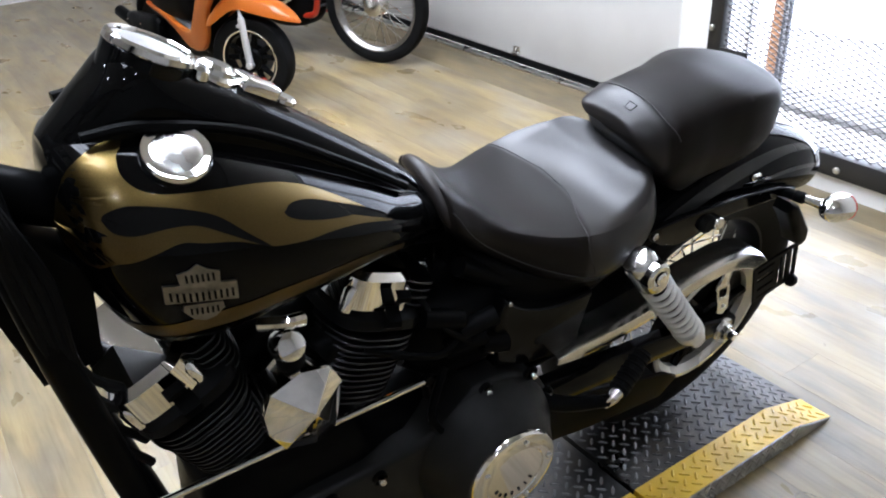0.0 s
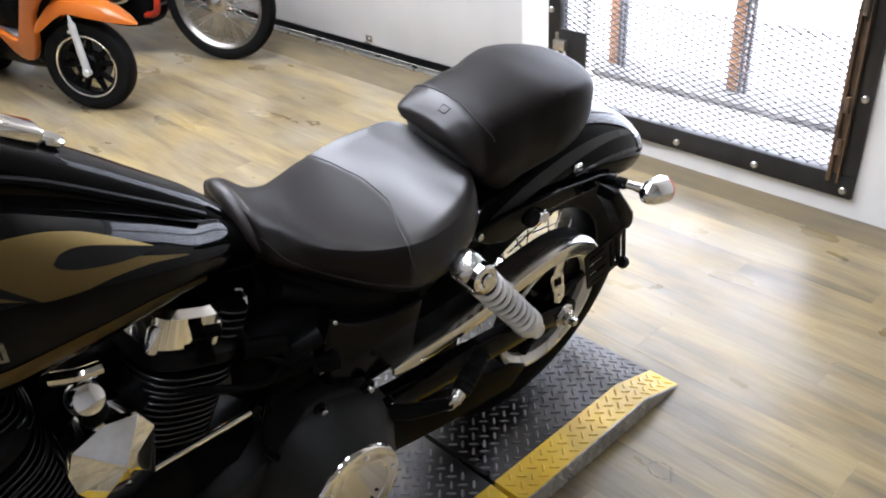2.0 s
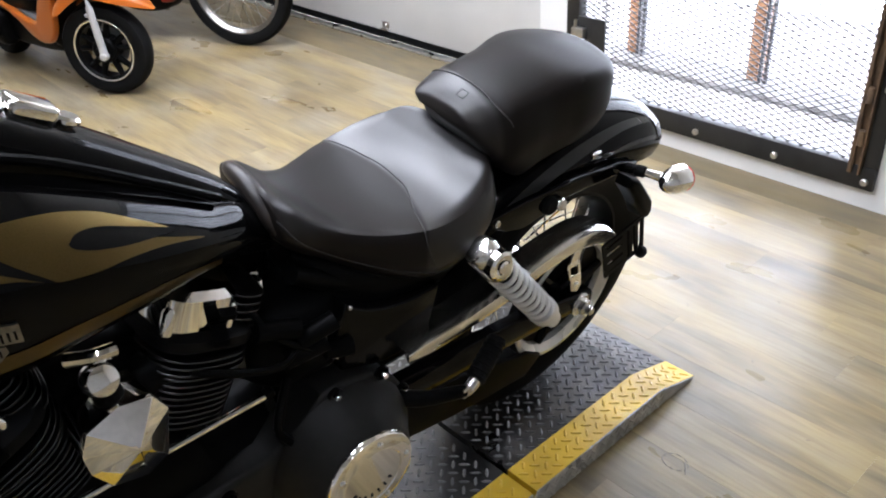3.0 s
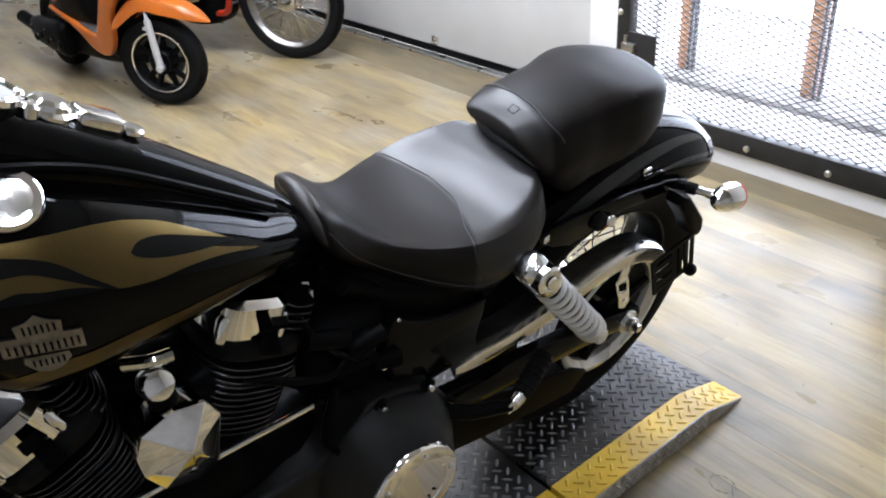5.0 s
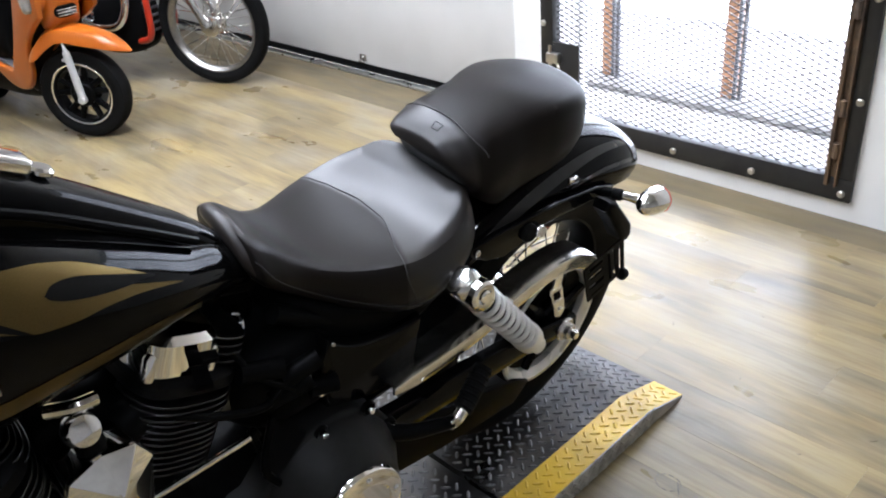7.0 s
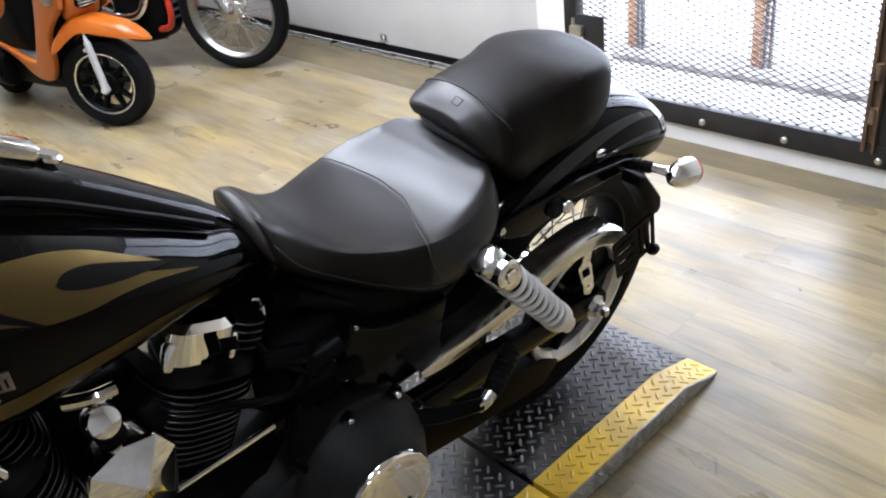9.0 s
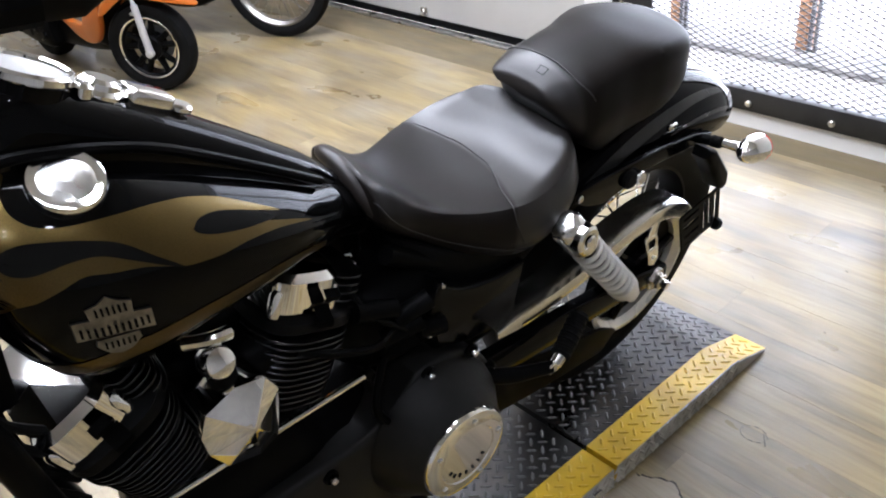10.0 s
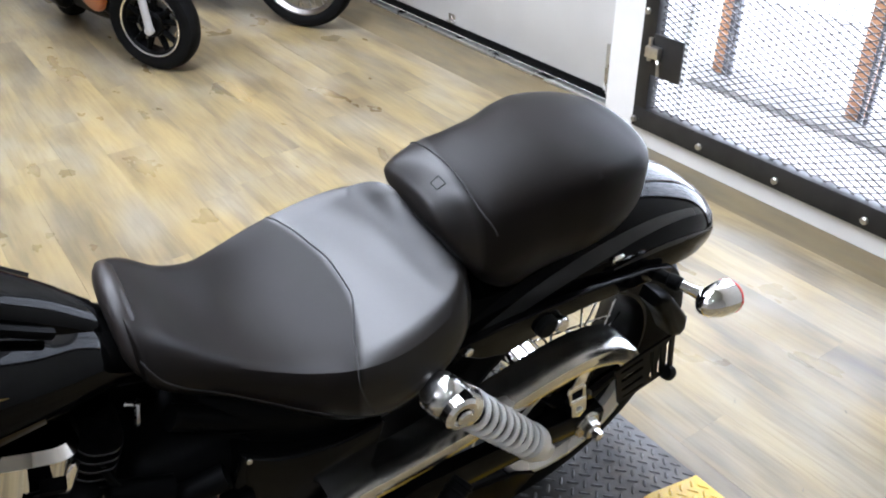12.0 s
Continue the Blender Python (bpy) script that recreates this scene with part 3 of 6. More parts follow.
# floor
bm = bmesh.new()
box(bm, (-4.7, -3.7, -0.10), (1.70, 6.7, -0.006))
floor = solid("floor", bm, M["joint"], "wood-look vinyl plank floor", kind="structure", smooth=0)
bm = bmesh.new()
box(bm, (1.334, 1.255, -0.006), (1.602, 5.2, 0.0), 0.001)
TEAR = [(-0.155, -0.242), (-0.142, -0.271), (-0.122, -0.309), (-0.150, -0.351), (-0.166, -0.379), (-0.171, -0.409), (-0.170, -0.449), (-0.185, -0.50)]
tear = spline([(x, y, 0.0) for x, y in TEAR], 6)
rim_ = random.Random(2)
tear = [(p[0] + rim_.uniform(-0.003, 0.003), p[1] + rim_.uniform(-0.003, 0.003)) for p in tear]
tb = bmesh.new()
low = [tb.verts.new((x, y, 0.0)) for x, y in tear + [(-0.36, -0.56), (-0.42, -0.36), (-0.33, -0.228)]]
ft = tb.faces.new(low)
top_ = bmesh.ops.extrude_face_region(tb, geom=[ft])["geom"]
bmesh.ops.translate(tb, vec=(0, 0, 0.0009), verts=[v for v in top_ if isinstance(v, bmesh.types.BMVert)])
part("lifted_vinyl", tb, M["torn"], floor, "torn lifted vinyl sheet", smooth=20)
tb = bmesh.new()
ringsurf(tb, [[(x - 0.001, y, 0.0011), (x + 0.0016 + 0.0028 * abs(math.sin(k * 0.9)), y, 0.0011)] for k, (x, y) in enumerate(tear)], closed=False)
part("crack", tb, M["crack"], floor, "dark jagged tear in the vinyl", smooth=0)
tb = bmesh.new()
for k in range(10):
    a0 = k * 0.62
    tube(tb, [(0.106 + 0.022 * math.cos(a0), -0.354 + 0.030 * math.sin(a0), 0.0), (0.106 + 0.023 * math.cos(a0 + 0.4), -0.354 + 0.028 * math.sin(a0 + 0.4), 0.0)], 0.0011, 6)
for x, y, dx, dy in ((0.09, -0.39, 0.03, 0.02), (0.70, -0.46, 0.014, -0.008), (0.52, -0.30, 0.008, 0.004), (0.36, -0.52, 0.006, -0.006), (0.62, -0.05, 0.010, 0.008), (0.80, -0.22, 0.006, 0.006), (0.50, -0.62, 0.010, -0.012)):
    tube(tb, [(x, y, 0.0), (x + dx, y + dy, 0.0003)], 0.0013, 6)
part("scuff_mark", tb, M["scuff"], floor, "small scuff marks")
tb = bmesh.new()
tube(tb, [(-0.030, -0.470, 0.0), (-0.020, -0.478, 0.0006), (-0.018, -0.490, 0.0)], 0.0017, 6)
tube(tb, [(-0.034, -0.478, 0.0), (-0.022, -0.492, 0.0006), (-0.012, -0.494, 0.0)], 0.0015, 6)
part("crack", tb, M["crack"], floor, "small dark tear")
box(bm, (1.334, -3.6, -0.006), (1.469, 1.254, 0.0), 0.001)
ob = part("worn_strip", bm, M["oldboard"], floor, "worn olive-brown floor strip")

# ---- diamond plate platform ----
PH = 0.05
PY0, PYI, PY1 = -0.226, -0.146, 0.34
PX0, PX1, PX2, SEAM = -2.35, 0.226, 0.372, -0.205


def ztop(x):
    return PH if x <= PX1 else PH - (PH - 0.006) * (x - PX1) / (PX2 - PX1)


def deck(xs, y0, y1, z_low):
    bm = bmesh.new()
    rings = [[(x, y0, z_low), (x, y0, ztop(x)), (x, y1, ztop(x)), (x, y1, z_low)] for x in xs]
    return ringsurf(bm, rings)


def lugs(xs, ys, step, plane=None):
    """Raised lozenges, alternately turned, on the deck."""
    verts, faces = [], []
    for i, u in enumerate(xs):
        for v0 in ys:
            v = v0 + (step / 4 if i % 2 else -step / 4)
            a = radians(45 if i % 2 else -45)
            d, n = Vector((math.cos(a), math.sin(a))), Vector((-math.sin(a), math.cos(a)))
            k = len(verts)
            for s, w, h in ((-0.0128, 0, 0), (-0.006, 0.0034, 0.0), (0.006, 0.0034, 0.0), (0.0128, 0, 0), (0.006, -0.0034, 0.0), (-0.006, -0.0034, 0.0), (-0.008, 0, 0.0025), (0.008, 0, 0.0025)):
                p = Vector((u, v)) + d * s + n * w
                verts.append(plane(p.x, p.y, h))
            for q in ((0, 1, 6), (1, 2, 7, 6), (2, 3, 7), (3, 4, 7), (4, 5, 6, 7), (5, 0, 6)):
                faces.append([k + t for t in q])
    me = bpy.data.meshes.new("tread")
    me.from_pydata(verts, [], faces)
    return me


def grid(a, b, p):
    return [a + p * (k + 0.5) for k in range(int((b - a) / p))]


def platform(name, x0, x1):
    t = thing(name, "low steel platform with dark diamond plate and yellow edge", "platform", group="platform sections")
    xs = [x0, x1] if x1 <= PX1 else [x0, PX1, x1]
    part("deck", deck(xs, PYI, PY1, 0.004), M["tread"], t, "dark worn diamond plate", smooth=20)
    part("edge_strip", deck(xs, PY0, PYI, 0.004), M["yellow"], t, "scuffed yellow painted edge", smooth=20)
    P, Q = 0.0168, 0.0336
    for nm, y0, y1, m in (("tread", PYI, PY1, "lug"), ("edge_tread", PY0 + 0.006, PYI, "yellow")):
        me = lugs(grid(x0 + 0.006, x1 - 0.006, P), grid(y0, y1, Q), Q, plane=lambda u, v, h: (u, v, ztop(u) + h))
        me.materials.append(M[m])
        ob = new(nm, me)
        ob.parent = t
        tagged(ob, "raised lozenge tread", kind="stuff")
    xe = PX1 if x1 > PX1 else x1
    bm = bmesh.new()
    if x1 > PX1:
        vs = [bm.verts.new(p) for p in ((x0, PY0 - 0.0025, 0.001), (x1 - 0.01, PY0 - 0.0025, 0.001), (x1 - 0.004, PY0 - 0.0025, 0.005), (PX1, PY0 - 0.0025, PH - 0.001), (x0, PY0 - 0.0025, PH - 0.001))]
    else:
        vs = [bm.verts.new(p) for p in ((x0, PY0 - 0.0025, 0.001), (x1, PY0 - 0.0025, 0.001), (x1, PY0 - 0.0025, PH - 0.001), (x0, PY0 - 0.0025, PH - 0.001))]
    f = bm.faces.new(vs)
    g = bmesh.ops.extrude_face_region(bm, geom=[f])["geom"]
    bmesh.ops.translate(bm, vec=(0, 0.002, 0), verts=[v for v in g if isinstance(v, bmesh.types.BMVert)])
    part("side_plate", bm, M["steelside"], t, "bare scratched steel side", smooth=20)
    me = lugs(grid(x0 + 0.006, xe + 0.03, P), grid(0.001, PH - 0.002, 0.023), 0.023, plane=lambda u, v, h: (u, PY0 - 0.0025 - h, v))
    me.materials.append(M["steelside"])
    ob = new("side_tread", me)
    ob.parent = t
    tagged(ob, "raised lozenge tread", kind="stuff")
    return t


platform("platform_section", SEAM + 0.006, PX2)
front = platform("platform_section", PX0, SEAM - 0.006)
bm = bmesh.new()
plate(bm, [(-0.40, 0.002), (-0.268, 0.002), (-0.248, 0.018), (-0.262, 0.040), (-0.40, 0.040)], PY0 - 0.012, PY0 - 0.004, 0.001)
bolt(bm, (-0.278, PY0 - 0.010, 0.02), (0, -1, 0), 0.007)
part("joining_plate", bm, M["alu"], front, "bare metal joining plate")

from mathutils import geometry

# ---- the motorcycle, leaning on its stand ----
bike = thing("motorcycle", "black cruiser motorcycle with bronze flames, leaning on its stand", "motorcycle", pose(0, 0, PH, 7, 0, 0))
AX = (0.013, 0.0, 0.327)
TILT = Matrix.Translation((0, 0.062, 0)) @ Matrix.Rotation(radians(4.5), 4, 'X')


def tilted(bm):
    """Brings a shape from the machine's own upright plane into its lean."""
    bmesh.ops.transform(bm, matrix=TILT, verts=bm.verts)
    return bm


def bp(name, bm, m, label="", parent=None, smooth=35):
    return part(name, bm, M[m], parent or bike, label, smooth)


# rear wheel
def tyre(bm, c, R, w, rim):
    s = R - rim
    prof = [(-w * 0.36, rim), (-w * 0.47, rim + s * 0.3), (-w * 0.5, rim + s * 0.55), (-w * 0.44, rim + s * 0.8), (-w * 0.27, rim + s * 0.95), (0, R), (w * 0.27, rim + s * 0.95), (w * 0.44, rim + s * 0.8), (w * 0.5, rim + s * 0.55), (w * 0.47, rim + s * 0.3), (w * 0.36, rim)]
    return lathe(bm, prof, c, (0, 1, 0), 64, closed=True)


def rim_mesh(bm, c, r, w):
    prof = [(-w / 2, r), (-w / 2, r - 0.012), (-w * 0.40, r - 0.018), (-w * 0.2, r - 0.03), (w * 0.2, r - 0.03), (w * 0.40, r - 0.018), (w / 2, r - 0.012), (w / 2, r)]
    return lathe(bm, prof, c, (0, 1, 0), 64, closed=True)


def spokes(parent, c, r_rim, r_hub, w, n, m="chrome", rad=0.0019, turn=lambda b: b):
    for k in range(n):
        a = 2 * math.pi * k / n
        b = a + (0.55 if (k // 2) % 2 else -0.55)
        s = w if k % 2 else -w
        p = (c[0] + r_rim * math.cos(a), c[1] + s * 0.15, c[2] + r_rim * math.sin(a))
        q = (c[0] + r_hub * math.cos(b), c[1] + s, c[2] + r_hub * math.sin(b))
        part("spoke", turn(tube(bmesh.new(), [q, p], rad, 6)), M[m], parent)


wheel = bp("rear_wheel", tilted(rim_mesh(bmesh.new(), AX, 0.230, 0.11)), "satin", "dark laced rim")
part("tyre", tilted(tyre(bmesh.new(), AX, 0.320, 0.150, 0.222)), M["rubber"], wheel, "black road tyre")
part("hub", tilted(lathe(bmesh.new(), [(-0.085, 0.03), (-0.08, 0.052), (-0.070, 0.055), (-0.058, 0.034), (0.055, 0.034), (0.068, 0.055), (0.085, 0.03)], AX, (0, 1, 0), 32)), M["chrome"], wheel, "chrome hub")
spokes(wheel, AX, 0.202, 0.060, 0.066, 40, "chrome", 0.0022, tilted)
PC = (0.013, -0.098, 0.334)
pulley = bp("belt_pulley", tilted(lathe(bmesh.new(), [(-0.012, 0.136), (-0.014, 0.1375), (-0.0145, 0.145), (-0.012, 0.1475), (0.014, 0.1475), (0.014, 0.124), (-0.002, 0.124)], PC, (0, 1, 0), 72, closed=True)), "pulleyring", "bright toothed belt pulley")
for k in range(6):
    a = k * math.pi / 3 + 0.2
    part("pulley_spoke", tilted(tube(bmesh.new(), [(PC[0] + 0.03 * math.cos(a), PC[1], PC[2] + 0.03 * math.sin(a)), (PC[0] + 0.124 * math.cos(a), PC[1] + 0.006, PC[2] + 0.124 * math.sin(a))], [0.016, 0.010], 8)), M["glossblack"], pulley, "gloss black spoke")
part("pulley_hub", tilted(disc(bmesh.new(), PC, (0, 1, 0), 0.050, 0.03, 0.006)), M["glossblack"], pulley, "gloss black hub")
part("pulley_web", tilted(disc(bmesh.new(), (PC[0], PC[1] + 0.014, PC[2]), (0, 1, 0), 0.126, 0.006)), M["satin"], pulley, "black dished web")
bp("drive_belt", tilted(lathe(bmesh.new(), [(-0.011, 0.148), (-0.011, 0.152), (0.013, 0.152), (0.013, 0.148)], PC, (0, 1, 0), 64, closed=True)), "rubber", "black toothed drive belt")
bm = bmesh.new()
for pts_ in ([(-0.60, 0.455), (-0.3, 0.470), (0.013, 0.484)], [(-0.60, 0.30), (-0.3, 0.25), (0.013, 0.184)]):
    ringsurf(bm, [[(x, y, z + d) for y, d in ((-0.110, -0.003), (-0.086, -0.003), (-0.086, 0.003), (-0.110, 0.003))] for x, z in pts_])
bp("belt_run", tilted(bm), "rubber")

# swing arm, axle, struts
bm = bmesh.new()
plate(bm, [(-0.52, 0.34), (-0.30, 0.305), (-0.10, 0.245), (-0.055, 0.215), (-0.10, 0.180), (-0.30, 0.205), (-0.52, 0.25)], -0.074, -0.082, 0.003)
bp("belt_deflector", bm, "satin", "black lower belt deflector")
for s in (-1, 1):
    rows_ = [(-0.53, 0.405, 0.030), (-0.36, 0.385, 0.030), (-0.22, 0.372, 0.029), (-0.10, 0.358, 0.026), (0.0, 0.340, 0.024), (0.045, 0.334, 0.020)]
    bm = bmesh.new()
    ringsurf(bm, [[(x, s * 0.098 + y, z + h * v) for y, v in ((-0.016, -0.7), (-0.011, -1), (0.011, -1), (0.016, -0.7), (0.016, 0.7), (0.011, 1), (-0.011, 1), (-0.016, 0.7))] for x, z, h in spline(rows_, 5)])
    bp("swing_arm", bm, "glossblack", "gloss black box-section swing arm")
bm = bmesh.new()
lathe(bm, [(0, 0.026), (-0.004, 0.026), (-0.004, 0.018), (-0.016, 0.017), (-0.018, 0.010), (-0.03, 0.009), (-0.031, 0.004)], (0.010, -0.113, 0.334), (0, 1, 0), 6)
disc(bm, (0.010, -0.112, 0.334), (0, 1, 0), 0.026, 0.006)
bp("axle_nut", bm, "satinchrome", "bright hexagon axle nut")
for s in (-1, 1):
    bm = bmesh.new()
    y_ = -0.104 if s < 0 else 0.125
    plate(bm, [(-0.29, 0.668), (-0.20, 0.670), (-0.05, 0.662), (0.06, 0.648), (0.115, 0.630), (0.112, 0.614), (0.05, 0.624), (-0.05, 0.632), (-0.12, 0.634), (-0.15, 0.622), (-0.20, 0.616), (-0.245, 0.630), (-0.275, 0.650)], y_, y_ + s * 0.012, 0.003)
    bp("fender_strut", bm, "glossblack", "gloss black fender strut")
    for x, z in ((-0.268, 0.658), (0.10, 0.622)):
        bp("strut_bolt", bolt(bmesh.new(), (x, y_ + s * 0.012, z), (0, s, 0), 0.0065, 0.005), "satinchrome")


# rear fender: crown x, z, edge x, z, half width
FENDER = [(-0.382, 0.524, -0.290, 0.600, 0.094), (-0.280, 0.636, -0.200, 0.625, 0.098), (-0.159, 0.704, -0.112, 0.627, 0.103), (-0.034, 0.734, -0.028, 0.631, 0.109), (0.097, 0.732, 0.062, 0.630, 0.113), (0.205, 0.702, 0.135, 0.620, 0.110), (0.271, 0.662, 0.197, 0.603, 0.099), (0.300, 0.622, 0.250, 0.588, 0.083), (0.310, 0.590, 0.287, 0.578, 0.060), (0.310, 0.572, 0.306, 0.570, 0.026), (0.309, 0.568, 0.308, 0.567, 0.006)]
FROWS = spline(FENDER, 7)


def fender_at(u, t, out=0.0):
    """Point of the fender's skin: u along it (0 front, 1 tail), t from -1 (near edge) over 0 (crown) to 1."""
    i = min(max(u, 0.0), 1.0) * (len(FROWS) - 1)
    k = min(int(i), len(FROWS) - 2)
    cx, cz, ex, ez, w = FROWS[k] + (FROWS[k + 1] - FROWS[k]) * (i - k)
    q = max(0.0, 1 - abs(t) ** 2.6) ** (1 / 2.6)
    n = Vector((cx - ex, 0, cz - ez))
    o = n.normalized() * out * q if n.length > 1e-6 else Vector()
    return TILT @ (Vector((ex + (cx - ex) * q, (w + out) * t, ez + (cz - ez) * q)) + o)


def fender_ring(u):
    ts = [math.sin(math.pi / 2 * (-1 + k / 11)) for k in range(23)]
    return [fender_at(u, t) for t in ts] + [fender_at(u, t * 0.96, -0.005) for t in ts[::-1]]


fender = bp("rear_fender", ringsurf(bmesh.new(), [fender_ring(k / 66) for k in range(67)]), "black", "gloss black rear fender with rounded tail")


def fender_ribbon(line):
    """Painted ribbon along the fender's side, from rows of place along, side place and half width."""
    rows = spline(line, 8)
    bm = bmesh.new()
    ringsurf(bm, [[fender_at(a, t + h * k, 0.0008) for k in (-1, -0.5, 0, 0.5, 1)] for a, t, h in rows], closed=False)
    return part("ribbon", bm, M["fenderghost"], fender, "grey flame ribbon", smooth=60)


fender_ribbon([(0.12, -0.93, 0.03), (0.20, -0.90, 0.05), (0.30, -0.85, 0.06), (0.40, -0.78, 0.055), (0.50, -0.73, 0.045), (0.60, -0.70, 0.035), (0.68, -0.68, 0.02), (0.73, -0.66, 0.004)])
fender_ribbon([(0.33, -0.968, 0.004), (0.40, -0.955, 0.010), (0.48, -0.940, 0.014), (0.56, -0.925, 0.016), (0.64, -0.905, 0.018), (0.72, -0.87, 0.016), (0.78, -0.82, 0.004)])
e_ = fender_at(0.335, -0.93)
part("fender_emblem", box(bmesh.new(), (e_.x - 0.012, e_.y - 0.004, e_.z - 0.006), (e_.x + 0.012, e_.y + 0.006, e_.z + 0.006), 0.003, 3), M["chrome"], fender, "small bright fender emblem")
# shocks
for s in (-1, 1):
    top, bot = Vector((-0.322, s * 0.147, 0.638)), Vector((-0.121, s * 0.136, 0.392))
    d = (bot - top).normalized()
    L = (bot - top).length
    sh = bp("shock_absorber", lathe(bmesh.new(), [(-0.030, 0.001), (-0.030, 0.012), (-0.027, 0.021), (-0.020, 0.0265), (-0.012, 0.028), (0.045, 0.029), (0.052, 0.027), (0.052, 0.014)], top, d, 32), "satinchrome", "chrome shock absorber")
    bm = bmesh.new()
    turns, n = 9.0, 216
    tube(bm, [top + d * (0.055 + (L - 0.10) * k / n) + 0.0236 * (math.cos(2 * math.pi * turns * k / n) * d.orthogonal().normalized() + math.sin(2 * math.pi * turns * k / n) * d.cross(d.orthogonal().normalized())) for k in range(n + 1)], 0.0046, 8)
    part("spring", bm, M["coil"], sh, "white coil spring")
    part("damper_tube", tube(bmesh.new(), [top + d * 0.05, bot - d * 0.02], 0.015, 16), M["satin"], sh)
    bm = bmesh.new()
    lathe(bm, [(L - 0.052, 0.012), (L - 0.052, 0.0275), (L - 0.045, 0.029), (L - 0.026, 0.028), (L - 0.020, 0.020), (L - 0.004, 0.014)], top, d, 28)
    disc(bm, bot, (0, 1, 0), 0.016, 0.036, 0.003)
    part("lower_eye", bm, M["alupaint"], sh)
    bm = bmesh.new()
    lathe(bm, [(0.0, 0.024), (s * 0.034, 0.024), (s * 0.038, 0.020), (s * 0.038, 0.015), (s * 0.034, 0.014)], top, (0, 1, 0), 28)
    bolt(bm, top + Vector((0, s * 0.034, 0)), (0, s, 0), 0.011, 0.009)
    part("upper_bolt", bm, M["chrome"], sh, "chrome bolt and washer")

# exhaust hanger seen under the fender
bp("fender_bolt", bolt(bmesh.new(), (-0.118, -0.118, 0.636), (0, -1, 0.2), 0.012, 0.014), "chrome")
bp("rubber_bush", disc(bmesh.new(), (-0.140, -0.116, 0.640), (0, 1, 0), 0.017, 0.022, 0.004), "rubber", "black rubber bush")
# belt guard
GUARD = [(-0.468, 0.500, 0.008), (-0.440, 0.498, 0.013), (-0.408, 0.497, 0.016), (-0.357, 0.4975, 0.016), (-0.26, 0.506, 0.016), (-0.19, 0.518, 0.016), (-0.116, 0.528, 0.016), (-0.05, 0.530, 0.017), (0.005, 0.518, 0.018), (0.046, 0.494, 0.017), (0.072, 0.456, 0.012)]
bm = bmesh.new()
rings = []
gp = spline(GUARD, 6)
for i, (x, z, h) in enumerate(gp):
    a, b = gp[max(0, i - 1)], gp[min(len(gp) - 1, i + 1)]
    t = Vector((b[0] - a[0], 0, b[1] - a[1])).normalized()
    n = Vector((-t.z, 0, t.x))
    c = Vector((x, 0, z))
    rings.append([c + n * h * u + Vector((0, y, 0)) for y, u in ((-0.080, 1.0), (-0.112, 0.98), (-0.127, 0.88), (-0.1345, 0.66), (-0.136, 0.42), (-0.136, -0.82), (-0.134, -1.0), (-0.131, -1.0), (-0.130, -0.8), (-0.130, 0.5), (-0.122, 0.76), (-0.080, 0.88))])
ringsurf(bm, rings)
guard = bp("belt_guard", bm, "satinchrome", "polished chrome belt guard")
bm = bmesh.new()
for k, outline in enumerate(([(-0.064, 0.520), (-0.043, 0.512), (-0.049, 0.486), (-0.074, 0.488)], [(-0.080, 0.490), (-0.048, 0.488), (-0.047, 0.480), (-0.080, 0.480)], [(-0.0805, 0.484), (-0.0755, 0.484), (-0.065, 0.452), (-0.070, 0.450)], [(-0.053, 0.484), (-0.047, 0.484), (-0.039, 0.452), (-0.0455, 0.452)], [(-0.070, 0.457), (-0.040, 0.457), (-0.034, 0.425), (-0.045, 0.412), (-0.062, 0.421)])):
    plate(bm, outline, -0.130 - 0.0006 * k, -0.134 - 0.0006 * k, 0.0006)
bolt(bm, (-0.050, -0.136, 0.432), (0, -1, 0), 0.006, 0.004)
part("guard_bracket", bm, M["polished"], guard, "bright bracket with a square eye")

# turn signals and side plate bracket
for s in (-1, 1):
    c = Vector((0.113, s * 0.199, 0.628))
    sig = bp("turn_signal", lathe(bmesh.new(), [(-0.036, 0.004), (-0.031, 0.012), (-0.020, 0.0195), (-0.004, 0.0245), (0.014, 0.0262), (0.0265, 0.0255)], c, (0.99, 0, -0.12), 32), "chrome", "chrome bullet turn signal")
    part("lens", lathe(bmesh.new(), [(0.0262, 0.0262), (0.0292, 0.0258), (0.0315, 0.018), (0.0325, 0.004)], c, (0.99, 0, -0.12), 32), M["red"], sig, "red lens")
    part("stem", tube(bmesh.new(), [(0.090, s * 0.150, 0.632), (0.098, s * 0.165, 0.630), (0.106, s * 0.182, 0.628)], [0.0075, 0.0075, 0.010], 14, 4), M["chrome"], sig, "short chrome stem")
    part("stem_base", tube(bmesh.new(), [(0.080, s * 0.108, 0.628), (0.085, s * 0.128, 0.631), (0.090, s * 0.150, 0.632)], [0.012, 0.010, 0.009], 14, 4), M["satin"], sig, "black stem base")
    part("collar", disc(bmesh.new(), (0.088, s * 0.142, 0.632), (0.3, s * 0.95, 0), 0.0112, 0.022, 0.003), M["rubber"], sig)
bm = bmesh.new()
plate(bm, [(0.03, 0.648), (0.06, 0.634), (0.088, 0.602), (0.118, 0.566), (0.122, 0.540), (0.108, 0.528), (0.088, 0.540), (0.064, 0.580), (0.045, 0.605), (0.025, 0.628)], -0.132, -0.166, 0.010)
pb = bp("plate_bracket", bm, "satin", "black side-mount plate bracket")
A, B, C, D = Vector((-0.012, -0.156, 0.512)), Vector((0.016, -0.156, 0.424)), Vector((0.100, -0.162, 0.540)), Vector((0.122, -0.162, 0.452))


def quad(u, v):
    return A.lerp(C, u).lerp(B.lerp(D, u), v)


